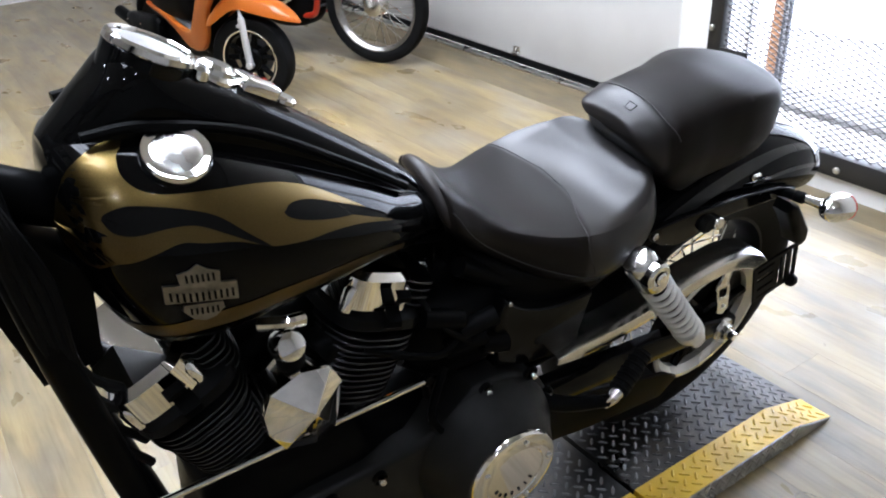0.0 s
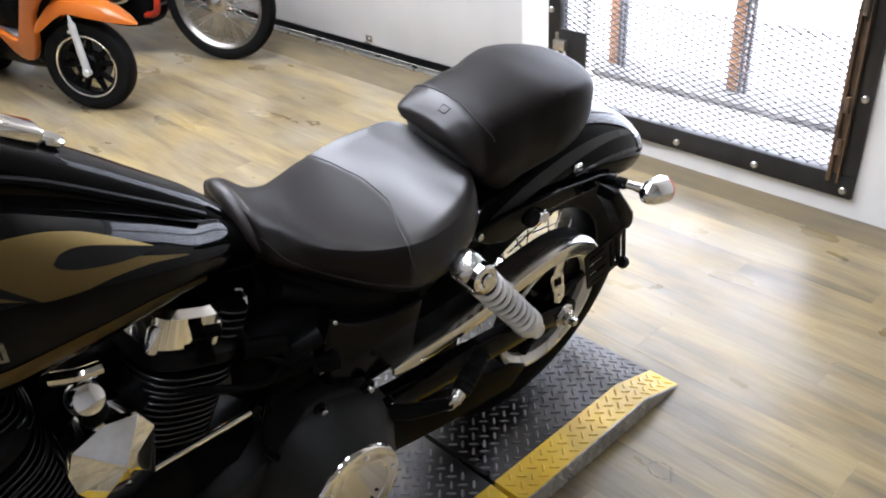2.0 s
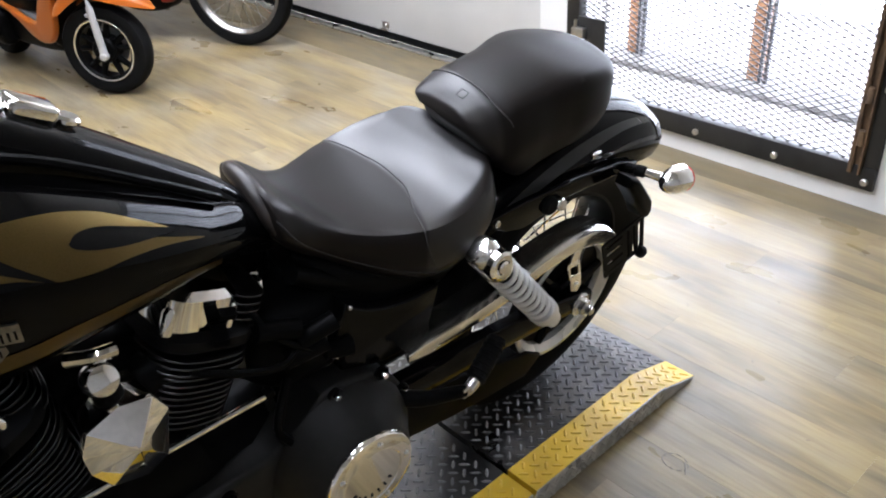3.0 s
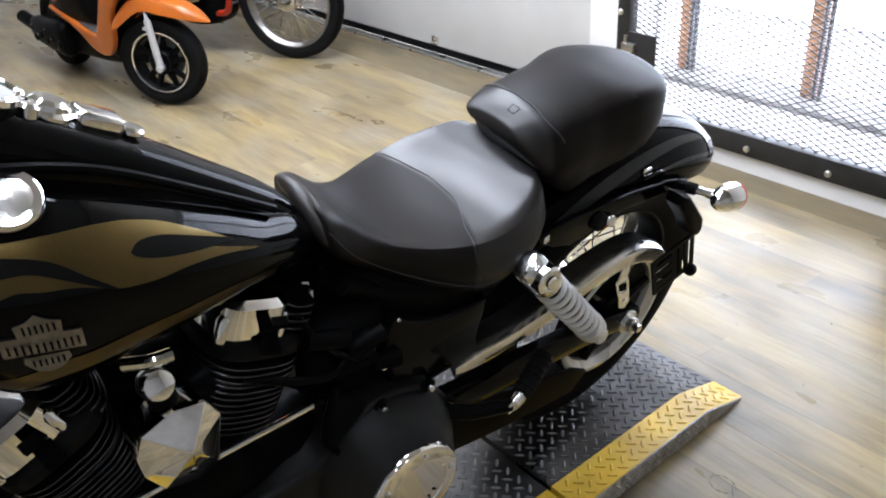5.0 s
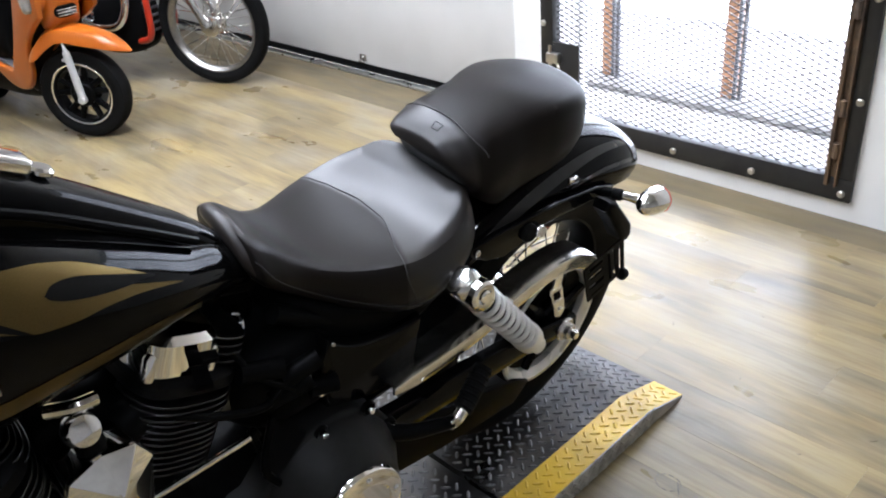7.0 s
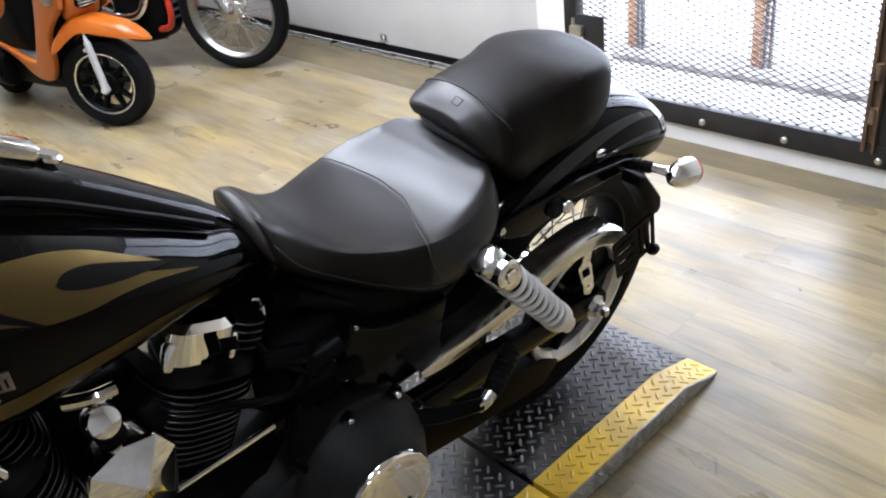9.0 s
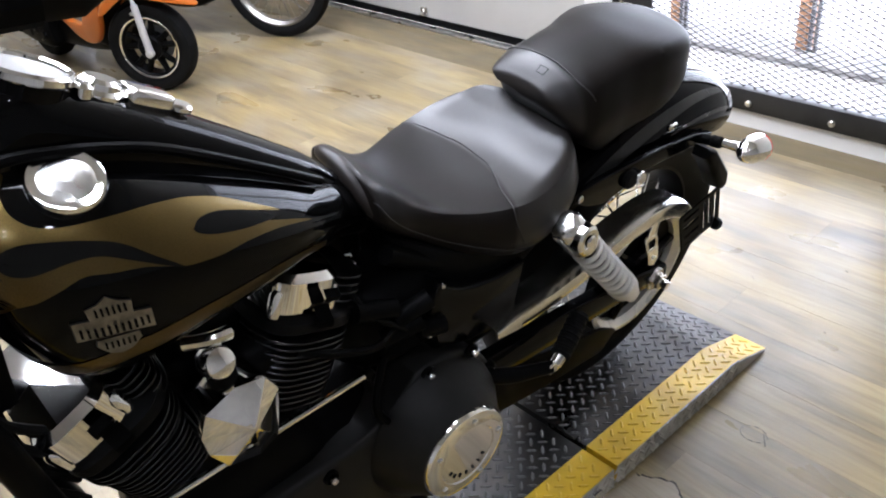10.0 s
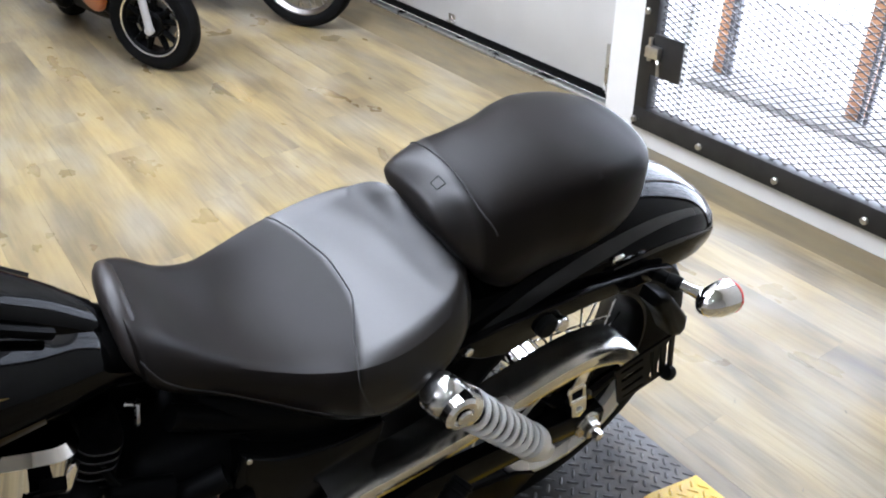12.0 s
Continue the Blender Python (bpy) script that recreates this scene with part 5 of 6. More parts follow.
# ---- engine ----
CR = Vector((-0.885, 0, 0.36))
for ang, nm in ((-24, "front"), (21, "rear")):
    d = Vector((math.sin(radians(ang)), 0, math.cos(radians(ang))))
    u = Vector((d.z, 0, -d.x))
    cyl = bp("cylinder", tube(bmesh.new(), [CR + d * 0.12, CR + d * 0.335], 0.054, 28), "wrinkle", "black finned " + nm + " cylinder")

    def finring(k, r, rr, n=3.2, sides=40, off=0.0):
        c = CR + d * k + u * off
        out = []
        for i in range(sides):
            t = 2 * math.pi * i / sides
            a, b = math.cos(t), math.sin(t)
            out.append(c + u * r * math.copysign(abs(a) ** (2 / n), a) + Vector((0, rr, 0)) * math.copysign(abs(b) ** (2 / n), b))
        return out
    for k in range(7, 19):
        h = 0.148 + 0.0098 * k
        r = 0.060 + 0.010 * min(1, k / 14) + (0.004 if k > 15 else 0)
        bm = bmesh.new()
        ringsurf(bm, [finring(h, r - 0.001, r + 0.033), finring(h + 0.0020, r, r + 0.034)])
        f = part("fin", bm, M["wrinkle"], cyl)
        bm = bmesh.new()
        ringsurf(bm, [finring(h + 0.0021, r - 0.0006, r + 0.0334), finring(h + 0.0030, r - 0.0012, r + 0.0328)])
        part("fin_edge", bm, M["fin"], f, "machined bright fin edge")

    def tier(lo, hi, a, b, off, top=0.86):
        return ringsurf(bmesh.new(), [finring(lo, a * 0.93, b * 0.94, 4, off=off), finring(lo + 0.004, a, b, 4, off=off), finring(hi - 0.008, a * 0.98, b * 0.98, 4, off=off), finring(hi, a * top, b * top, 4, off=off)])
    head = bp("cylinder_head", tier(0.334, 0.360, 0.074, 0.102, 0.0), "wrinkle", "black finned cylinder head")
    for k in range(6):
        h = 0.340 + 0.0115 * k
        f = part("fin", ringsurf(bmesh.new(), [finring(h, 0.029, 0.084, off=0.054), finring(h + 0.002, 0.030, 0.085, off=0.054)]), M["wrinkle"], head)
        part("fin_edge", ringsurf(bmesh.new(), [finring(h + 0.0021, 0.0294, 0.0844, off=0.054), finring(h + 0.003, 0.0288, 0.0838, off=0.054)]), M["fin"], f, "machined bright fin edge")
    rock = bp("rocker_box", tier(0.360, 0.414, 0.056, 0.092, -0.016), "chrome", "chrome rocker box")
    for a, b in ((-0.058, -0.076), (0.024, -0.078), (-0.058, 0.076), (0.024, 0.076)):
        part("rocker_bolt", lathe(bmesh.new(), [(0, 0.010), (0.03, 0.010), (0.036, 0.006)], CR + d * 0.358 + u * a + Vector((0, b, 0)), d, 12), M["chrome"], rock)
    bm = bmesh.new()
    ringsurf(bm, [[CR + d * (0.343 + 0.02 * t) + u * (a) + Vector((0, -0.104 - 0.010 * math.sin(math.pi * t), 0)) for a in (-0.012, -0.004, 0.004, 0.012)] for t in np.linspace(0, 3, 9)], closed=False)
    bmesh.ops.solidify(bm, geom=bm.faces[:], thickness=0.004)
    part("head_bracket", bm, M["satin"], rock, "black head bracket")
bm = bmesh.new()
superloft(bm, [(-1.03, 0.06, 0.44, 0.22, 3), (-1.02, 0.085, 0.48, 0.19, 3.2), (-0.95, 0.095, 0.54, 0.175, 3.2), (-0.82, 0.095, 0.54, 0.175, 3.2), (-0.74, 0.09, 0.47, 0.18, 3.2), (-0.52, 0.085, 0.47, 0.19, 3.2), (-0.49, 0.07, 0.44, 0.22, 3)], 4, 28)
bp("crankcase", bm, "satin", "black crankcase")
bm = bmesh.new()
for z in (0.585, 0.64):
    tube(bm, [(-0.90, -0.02, z), (-0.88, -0.05, z), (-0.80, -0.06, z + 0.02)], 0.03, 12)
superloft(bm, [(-0.70, 0.05, 0.64, 0.52, 2.5), (-0.66, 0.088, 0.66, 0.5, 3), (-0.56, 0.095, 0.66, 0.5, 3), (-0.52, 0.06, 0.62, 0.52, 2.5)], 4, 24)
bp("oil_tank", bm, "satin")
for p, q in (((-0.64, -0.098, 0.615), (-0.585, -0.110, 0.632)), ((-0.66, -0.09, 0.585), (-0.60, -0.108, 0.60)), ((-0.60, -0.10, 0.575), (-0.56, -0.112, 0.57)), ((-0.70, -0.09, 0.66), (-0.64, -0.10, 0.64))):
    bp("connector", tube(bmesh.new(), [p, q], 0.015, 12), "satin", "black plug connector")
for pts_, r_ in (([(-0.80, -0.10, 0.66), (-0.74, -0.115, 0.63), (-0.68, -0.11, 0.60), (-0.64, -0.10, 0.61)], 0.006), ([(-0.70, -0.07, 0.70), (-0.68, -0.10, 0.65), (-0.63, -0.11, 0.60)], 0.005), ([(-0.66, -0.09, 0.55), (-0.70, -0.12, 0.50), (-0.68, -0.12, 0.45)], 0.007)):
    bp("hose", tube(bmesh.new(), pts_, r_, 8, 5), "satin", "black hose")
for x, y, z in ((-0.588, -0.098, 0.612), (-0.588, -0.104, 0.562), (-0.602, -0.096, 0.595)):
    bp("bolt", bolt(bmesh.new(), (x, y, z), (0.3, -1, 0.2), 0.0075, 0.008), "chrome")
bm = bmesh.new()
tube(bm, [(-0.652, -0.004, 0.686), (-0.640, -0.008, 0.682), (-0.648, -0.020, 0.650)], 0.0046, 8)
disc(bm, (-0.640, -0.006, 0.682), (0.3, -0.8, 0.5), 0.007, 0.010)
bp("petcock_lever", bm, "chrome", "small bright lever")

# Plain stand-in body, added to hide bright floor through the V.
bp("intake", superloft(bmesh.new(), [(-0.965, 0.03, 0.66, 0.56, 3), (-0.95, 0.05, 0.70, 0.53, 3.5), (-0.84, 0.05, 0.70, 0.53, 3.5), (-0.82, 0.03, 0.66, 0.56, 3)], 3, 24), "satin", "plain black stand-in for the intake, closing the gap between the cylinders")
# Made-up dark block; hides floor showing between tank and seat.
bp("coil_cover", box(bmesh.new(), (-0.735, 0.005, 0.655), (-0.610, 0.085, 0.765), 0.012, 3), "satin", "black block closing the gap under the tank")

# horn and its cover
bm = bmesh.new()
HC = [(-0.950, 0.605), (-0.930, 0.568), (-0.886, 0.555), (-0.856, 0.572), (-0.843, 0.646), (-0.859, 0.678), (-0.900, 0.688), (-0.942, 0.671), (-0.954, 0.640)]
cx, cz = -0.90, 0.628
rings = [[(cx + (x - cx) * s, y, cz + (z - cz) * s) for x, z in HC] for y, s in ((-0.060, 0.94), (-0.116, 1.0), (-0.124, 0.985))]
rings.append([(-0.896 + (x + 0.90) * 0.05, -0.149, 0.632 + (z - 0.628) * 0.05) for x, z in HC])
ringsurf(bm, rings)
es = [e for e in bm.edges]
bmesh.ops.bevel(bm, geom=es, offset=0.0012, segments=2, profile=0.5, affect='EDGES')
horn = bp("horn_cover", bm, "chrome", "faceted chrome horn cover", smooth=25)
bm = bmesh.new()
lathe(bm, [(0.0, 0.020), (0.018, 0.022), (0.026, 0.018), (0.030, 0.008)], (-0.908, -0.095, 0.716), (0.1, -0.85, 0.45), 24)
tube(bm, [(-0.928, -0.08, 0.746), (-0.905, -0.10, 0.752), (-0.880, -0.10, 0.748)], 0.009, 10, 4)
tube(bm, [(-0.906, -0.085, 0.716), (-0.90, -0.09, 0.690)], 0.012, 12)
bp("horn_mount", bm, "chrome", "chrome horn mounting stud and strap")
bp("rubber_mount", tube(bmesh.new(), [(-0.903, -0.085, 0.708), (-0.902, -0.098, 0.698), (-0.900, -0.10, 0.685)], 0.018, 14), "rubber")

# shift rod and controls
bp("shift_rod", tube(bmesh.new(), [(-1.125, -0.115, 0.567), (-0.705, -0.115, 0.568)], 0.0048, 10), "chrome", "long chrome shift rod")
for x in (-1.125, -0.705):
    bm = bmesh.new()
    disc(bm, (x, -0.113, 0.567), (0, 1, 0), 0.009, 0.014)
    tube(bm, [(x, -0.105, 0.567), (x + 0.01, -0.10, 0.52)], 0.007, 8)
    bp("rod_end", bm, "satin")

# primary cover
PRIM = []
for k in range(15):
    a = radians(-80 + k * 13)
    PRIM.append((-0.590 + 0.138 * math.cos(a), 0.368 + 0.138 * math.sin(a)))
PRIM += [(-0.66, 0.462), (-0.72, 0.440)]
for k in range(9):
    a = radians(85 + k * 22)
    PRIM.append((-0.90 + 0.105 * math.cos(a), 0.335 + 0.105 * math.sin(a)))
PRIM += [(-0.78, 0.225)]
bm = bmesh.new()
cx, cz = -0.66, 0.36
plate(bm, PRIM, -0.05, -0.118, 0.012)
prim = bp("primary_cover", bm, "primary", "dark powder-coated primary cover")
bm = bmesh.new()
dc = Vector((-0.592, -0.118, 0.372))
lathe(bm, [(0.0, 0.128), (-0.018, 0.122), (-0.045, 0.100), (-0.066, 0.086), (-0.070, 0.080)], dc, (0, 1, 0), 48)
part("clutch_bulge", bm, M["primary"], prim, "rounded dark bulge")
bm = bmesh.new()
lathe(bm, [(-0.068, 0.0815), (-0.073, 0.0815), (-0.077, 0.079), (-0.080, 0.070), (-0.081, 0.055), (-0.079, 0.053), (-0.079, 0.001)], dc, (0, 1, 0), 64)
derby = part("derby_cover", bm, M["chrome"], prim, "polished chrome round cover")
for k in range(5):
    a = radians(78 + 72 * k)
    part("cover_screw", bolt(bmesh.new(), dc + Vector((0.066 * math.cos(a), -0.0795, 0.066 * math.sin(a))), (0, -1, 0), 0.0055, 0.004), M["chrome"], derby)
bm = bmesh.new()
for k in range(7):
    a = radians(205 + 20 * k)
    q = [dc + Vector((r * math.cos(a + t), -0.0796, r * math.sin(a + t))) for r, t in ((0.036, -0.05), (0.043, -0.04), (0.043, 0.04), (0.036, 0.05))]
    ringsurf(bm, [q, [v + Vector((0, -0.0008, 0)) for v in q]])
part("engraved_bars", bm, M["satin"], derby, "plain dark bars", smooth=0)
for x, z in ((-0.511, 0.486), (-0.600, 0.496), (-0.673, 0.440), (-0.790, 0.418), (-0.870, 0.420), (-0.96, 0.40), (-0.47, 0.42)):
    bm = bmesh.new()
    bolt(bm, (x, -0.122, z), (0, -1, 0), 0.0065, 0.010)
    part("cover_bolt", bm, M["chrome"], prim)
    part("bolt_recess", lathe(bmesh.new(), [(0.0, 0.013), (-0.006, 0.013), (-0.007, 0.011), (-0.003, 0.009)], (x, -0.1165, z), (0, 1, 0), 18), M["satin"], prim)

# pegs and stand
for s in (-1, 1):
    peg = bp("passenger_peg", tube(bmesh.new(), [(-0.278, s * 0.150, 0.442), (-0.315, s * 0.160, 0.418), (-0.350, s * 0.170, 0.402)], [0.0155, 0.0175, 0.0165], 16, 3), "rubber", "folded black rubber passenger peg")
    bm = bmesh.new()
    for k in range(7):
        c = Vector((-0.284, s * 0.152, 0.438)).lerp(Vector((-0.346, s * 0.169, 0.404)), k / 6)
        disc(bm, c, (-0.72, s * 0.20, -0.40), 0.0182, 0.004, 0.001, 20)
    part("peg_rib", bm, M["rubber"], peg)
    bm = bmesh.new()
    tube(bm, [(-0.350, s * 0.170, 0.402), (-0.366, s * 0.172, 0.394)], 0.012, 12)
    box(bm, (-0.385, s * 0.172 - 0.008, 0.384), (-0.360, s * 0.172 + 0.008, 0.404), 0.003)
    part("peg_clevis", bm, M["satinchrome"], peg, "bare metal clevis")
    bm = bmesh.new()
    tube(bm, [(-0.50, s * 0.11, 0.42), (-0.45, s * 0.145, 0.405), (-0.375, s * 0.172, 0.394)], [0.016, 0.014, 0.011], 12, 4)
    part("peg_arm", bm, M["satin"], peg)
bm = bmesh.new()
tube(bm, [(-0.82, -0.10, 0.19), (-0.80, -0.16, 0.12), (-0.78, -0.215, 0.03)], 0.013, 10, 3)
box(bm, (-0.80, -0.25, 0.022), (-0.74, -0.19, 0.030), 0.003)
bp("side_stand", bm, "satin", "black side stand")

# front end
bm = bmesh.new()
FA = Vector((-1.66, 0, 0.33))
for s in (-1, 1):
    tube(bm, [(-1.185, s * 0.10, 1.062), (-1.37, s * 0.10, 0.76), FA + Vector((0.02, s * 0.10, 0.0))], [0.0245, 0.0245, 0.027], 16)
bp("fork", bm, "satin", "black telescopic fork")
bm = bmesh.new()
box(bm, (-1.245, -0.118, 1.030), (-1.165, 0.118, 1.058), 0.013, 4)
superloft(bm, [(-1.30, 0.10, 0.945, 0.935, 2), (-1.295, 0.122, 0.955, 0.925, 2.4), (-1.245, 0.128, 0.957, 0.923, 2.4), (-1.215, 0.110, 0.953, 0.927, 2.2), (-1.205, 0.06, 0.945, 0.935, 2)], 3, 32)
bp("fork_yoke", bm, "black")
fw = bp("front_wheel", rim_mesh(bmesh.new(), FA, 0.265, 0.075), "chrome", "chrome laced front rim")
part("tyre", tyre(bmesh.new(), FA, 0.330, 0.095, 0.257), M["rubber"], fw)
part("hub", lathe(bmesh.new(), [(-0.07, 0.02), (-0.06, 0.045), (0.06, 0.045), (0.07, 0.02)], FA, (0, 1, 0), 28), M["chrome"], fw)
spokes(fw, FA, 0.24, 0.04, 0.05, 40)
bm = bmesh.new()
ringsurf(bm, [[FA + Vector((r * math.cos(a), y, r * math.sin(a))) for y, r in ((-0.062, 0.335), (-0.058, 0.352), (-0.03, 0.364), (0.03, 0.364), (0.058, 0.352), (0.062, 0.335), (0.055, 0.340), (0, 0.357), (-0.055, 0.340))] for a in np.linspace(radians(30), radians(150), 24)])
bp("front_fender", bm, "black", "gloss black front fender")
HALF = [(-1.075, 0.524, 1.318), (-1.20, 0.505, 1.330), (-1.255, 0.42, 1.325), (-1.235, 0.22, 1.26), (-1.19, 0.06, 1.16)]
bar = bp("handlebar", tube(bmesh.new(), [(x, -y, z) for x, y, z in HALF] + [(-1.19, 0.0, 1.15)] + HALF[::-1], 0.0125, 12, 5), "satin", "satin black handlebar")
for s in (-1, 1):
    part("riser", tube(bmesh.new(), [(-1.19, s * 0.04, 1.08), (-1.19, s * 0.04, 1.155)], 0.017, 14), M["satin"], bar)
    part("grip", tube(bmesh.new(), [(-1.066, s * 0.525, 1.318), (-1.068, s * 0.525, 1.318), (-1.073, s * 0.5245, 1.318), (-1.13, s * 0.516, 1.323), (-1.20, s * 0.505, 1.330)], [0.010, 0.016, 0.0195, 0.020, 0.020], 20), M["rubber"], bar, "black rubber grip")
    bm = bmesh.new()
    box(bm, (-1.262, s * 0.485 - 0.03, 1.305), (-1.205, s * 0.485 + 0.03, 1.355), 0.010, 3)
    part("switch_housing", bm, M["satin"], bar, "black switch housing")
    part("lever", tube(bmesh.new(), [(-1.26, s * 0.52, 1.33), (-1.20, s * 0.565, 1.33), (-1.10, s * 0.575, 1.325)], [0.008, 0.007, 0.008], 10, 4), M["satin"], bar, "black lever")
bm = bmesh.new()
lathe(bm, [(-0.09, 0.02), (-0.07, 0.055), (-0.03, 0.078), (0.02, 0.086), (0.03, 0.082)], (-1.34, 0, 0.98), (-1, 0, -0.08), 36)
bp("headlight", bm, "black", "black headlight shell")

# ---- orange scooter ----
def turned(bm, deg):
    bmesh.ops.rotate(bm, verts=bm.verts, cent=(0, 0, 0), matrix=Matrix.Rotation(radians(deg), 3, 'Z'))
    return bm


def shield(bm, rows, sides=28):
    """A body from level rings: z, centre x, half thickness, half width."""
    rings = []
    for z, x, a, w in spline(rows, 4):
        rings.append([(x + a * math.copysign(abs(math.cos(t)) ** 0.8, math.cos(t)), w * math.copysign(abs(math.sin(t)) ** 0.7, math.sin(t)), z) for t in (2 * math.pi * k / sides for k in range(sides))])
    return ringsurf(bm, rings)


def scooter(m):
    t = thing("scooter", "orange motor scooter with black wheels, front wheel turned", "scooter", m)
    ST = 32
    c = (0, 0, 0.218)

    def sp(name, bm, m_, label="", parent=None):
        return part(name, bm, M[m_], parent or t, label)
    w = sp("front_wheel", turned(lathe(bmesh.new(), [(-0.040, 0.150), (-0.041, 0.136), (-0.030, 0.128), (0.030, 0.128), (0.040, 0.136), (0.040, 0.150)], c, (0, 1, 0), 56, closed=True), ST), "satin", "black cast wheel with bright rim edge")
    sp("rim_edge", turned(lathe(bmesh.new(), [(0.034, 0.150), (0.045, 0.150), (0.047, 0.147), (0.044, 0.141), (0.034, 0.139)], c, (0, 1, 0), 56, closed=True), ST), "polished", "bright machined rim edge", w)
    sp("tyre", turned(tyre(bmesh.new(), c, 0.218, 0.096, 0.148), ST), "rubber", "black scooter tyre", w)
    for k in range(5):
        for o in (-0.16, 0.16):
            a = 2 * math.pi * k / 5 + o + 0.3
            sp("wheel_spoke", turned(tube(bmesh.new(), [(0.03 * math.cos(a), 0.008, 0.218 + 0.03 * math.sin(a)), (0.133 * math.cos(a + o * 0.6), 0.016, 0.218 + 0.133 * math.sin(a + o * 0.6))], [0.020, 0.013], 8), ST), "satin", "", w)
    sp("wheel_hub", turned(disc(bmesh.new(), c, (0, 1, 0), 0.060, 0.09, 0.008), ST), "satin", "black cast hub", w)
    sp("brake_disc", turned(disc(bmesh.new(), (0, -0.035, 0.218), (0, 1, 0), 0.090, 0.004), ST), "forksilver", "", w)
    bm = bmesh.new()
    tube(bm, [(-0.020, 0.078, 0.203), (-0.012, 0.078, 0.325), (-0.005, 0.078, 0.432)], [0.0175, 0.0175, 0.016], 16, 3)
    tube(bm, [(-0.005, 0.078, 0.430), (0.0, 0.076, 0.474)], [0.012, 0.004], 12)
    disc(bm, (-0.020, 0.080, 0.203), (0, 1, 0), 0.018, 0.036, 0.005)
    box(bm, (0.002, 0.066, 0.385), (0.024, 0.086, 0.401), 0.004)
    sp("fork_leg", turned(bm, ST), "forksilver", "silver painted fork leg")
    sp("axle_cap", turned(disc(bmesh.new(), (0.004, 0.090, 0.232), (0, 1, 0), 0.010, 0.016, 0.003, 16), ST), "satin")
    sp("fork_leg", turned(tube(bmesh.new(), [(-0.020, -0.072, 0.205), (0.0, -0.072, 0.385), (0.01, -0.068, 0.44)], 0.016, 12), ST), "satin")
    bm = bmesh.new()
    rings = []
    for x, lo, hi, hw in spline([(0.207, 0.384, 0.396, 0.048), (0.196, 0.385, 0.425, 0.064), (0.153, 0.400, 0.474, 0.078), (0.085, 0.444, 0.528, 0.084), (0.015, 0.474, 0.541, 0.084), (-0.073, 0.456, 0.528, 0.080), (-0.17, 0.432, 0.494, 0.066), (-0.24, 0.414, 0.446, 0.042), (-0.272, 0.404, 0.416, 0.018), (-0.282, 0.400, 0.405, 0.006)], 4):
        h = hi - lo
        rings.append([(x, y, z) for y, z in ((-hw, lo), (-hw * 0.96, lo + 0.45 * h), (-hw * 0.78, lo + 0.80 * h), (-hw * 0.42, hi - 0.03 * h), (0, hi), (hw * 0.42, hi - 0.03 * h), (hw * 0.78, lo + 0.80 * h), (hw * 0.96, lo + 0.45 * h), (hw, lo), (hw * 0.94, lo), (hw * 0.7, lo + 0.72 * h), (0, hi - min(0.012, 0.3 * h)), (-hw * 0.7, lo + 0.72 * h), (-hw * 0.94, lo))])
    ringsurf(bm, rings)
    sp("front_fender", turned(bm, ST), "orange", "pointed orange front mudguard")
    sp("front_shell", shield(bmesh.new(), [(0.20, 0.31, 0.04, 0.09), (0.26, 0.295, 0.06, 0.135), (0.34, 0.265, 0.06, 0.142), (0.42, 0.225, 0.07, 0.142), (0.50, 0.155, 0.07, 0.142), (0.64, 0.075, 0.06, 0.138), (0.72, 0.07, 0.04, 0.13)]), "satin", "black front shell behind the wheel")
    EDGE = [(-0.09, 0.84), (-0.09, 0.70), (-0.06, 0.60), (0.03, 0.55), (0.093, 0.507), (0.138, 0.465), (0.164, 0.420), (0.172, 0.370), (0.188, 0.323), (0.212, 0.285), (0.247, 0.251), (0.290, 0.228), (0.338, 0.220), (0.400, 0.224), (0.465, 0.241), (0.575, 0.297), (0.676, 0.333), (0.82, 0.362), (0.90, 0.382), (0.90, 0.400), (0.739, 0.379), (0.656, 0.358), (0.579, 0.335), (0.499, 0.318), (0.40, 0.309), (0.375, 0.322), (0.286, 0.445), (0.203, 0.572), (0.13, 0.70), (0.08, 0.84)]
    for q in (-1, 1):
        bm = bmesh.new()
        tuck = 0.05 if q < 0 else 0.0
        plate(bm, [(x + tuck if z < 0.53 and k < 13 else x, z) for k, (x, z) in enumerate(EDGE)], q * 0.121, q * 0.147, 0.010)
        sp("leg_shield", bm, "orange", "orange leg shield edge sweeping into the footboard")
    sp("front_panel", shield(bmesh.new(), [(0.62, 0.025, 0.03, 0.13), (0.66, 0.02, 0.05, 0.165), (0.78, -0.005, 0.055, 0.165), (0.90, -0.02, 0.06, 0.11), (0.95, -0.02, 0.04, 0.06)]), "orange", "orange front panel")
    sp("nose_panel", shield(bmesh.new(), [(0.515, 0.065, 0.02, 0.05), (0.54, 0.045, 0.045, 0.085), (0.62, 0.015, 0.055, 0.085), (0.78, -0.015, 0.055, 0.075), (0.88, -0.03, 0.04, 0.05)]), "orange", "orange nose panel")
    g = sp("grille", shield(bmesh.new(), [(0.575, -0.022, 0.012, 0.035), (0.59, -0.028, 0.016, 0.052), (0.615, -0.036, 0.016, 0.052), (0.63, -0.040, 0.012, 0.035)]), "satin", "black horn grille")
    for k in range(3):
        sp("grille_bar", box(bmesh.new(), (-0.052, -0.045, 0.584 + 0.013 * k), (-0.040, 0.045, 0.589 + 0.013 * k), 0.002), "satinchrome", "", g)
    for s in (-1, 1):
        sp("turn_lamp", shield(bmesh.new(), [(0.62, 0.0, 0.015, 0.012), (0.64, -0.01, 0.025, 0.022), (0.70, -0.02, 0.025, 0.028), (0.74, -0.03, 0.012, 0.015)]), "dial", "clear turn lamp").location.y = s * 0.155
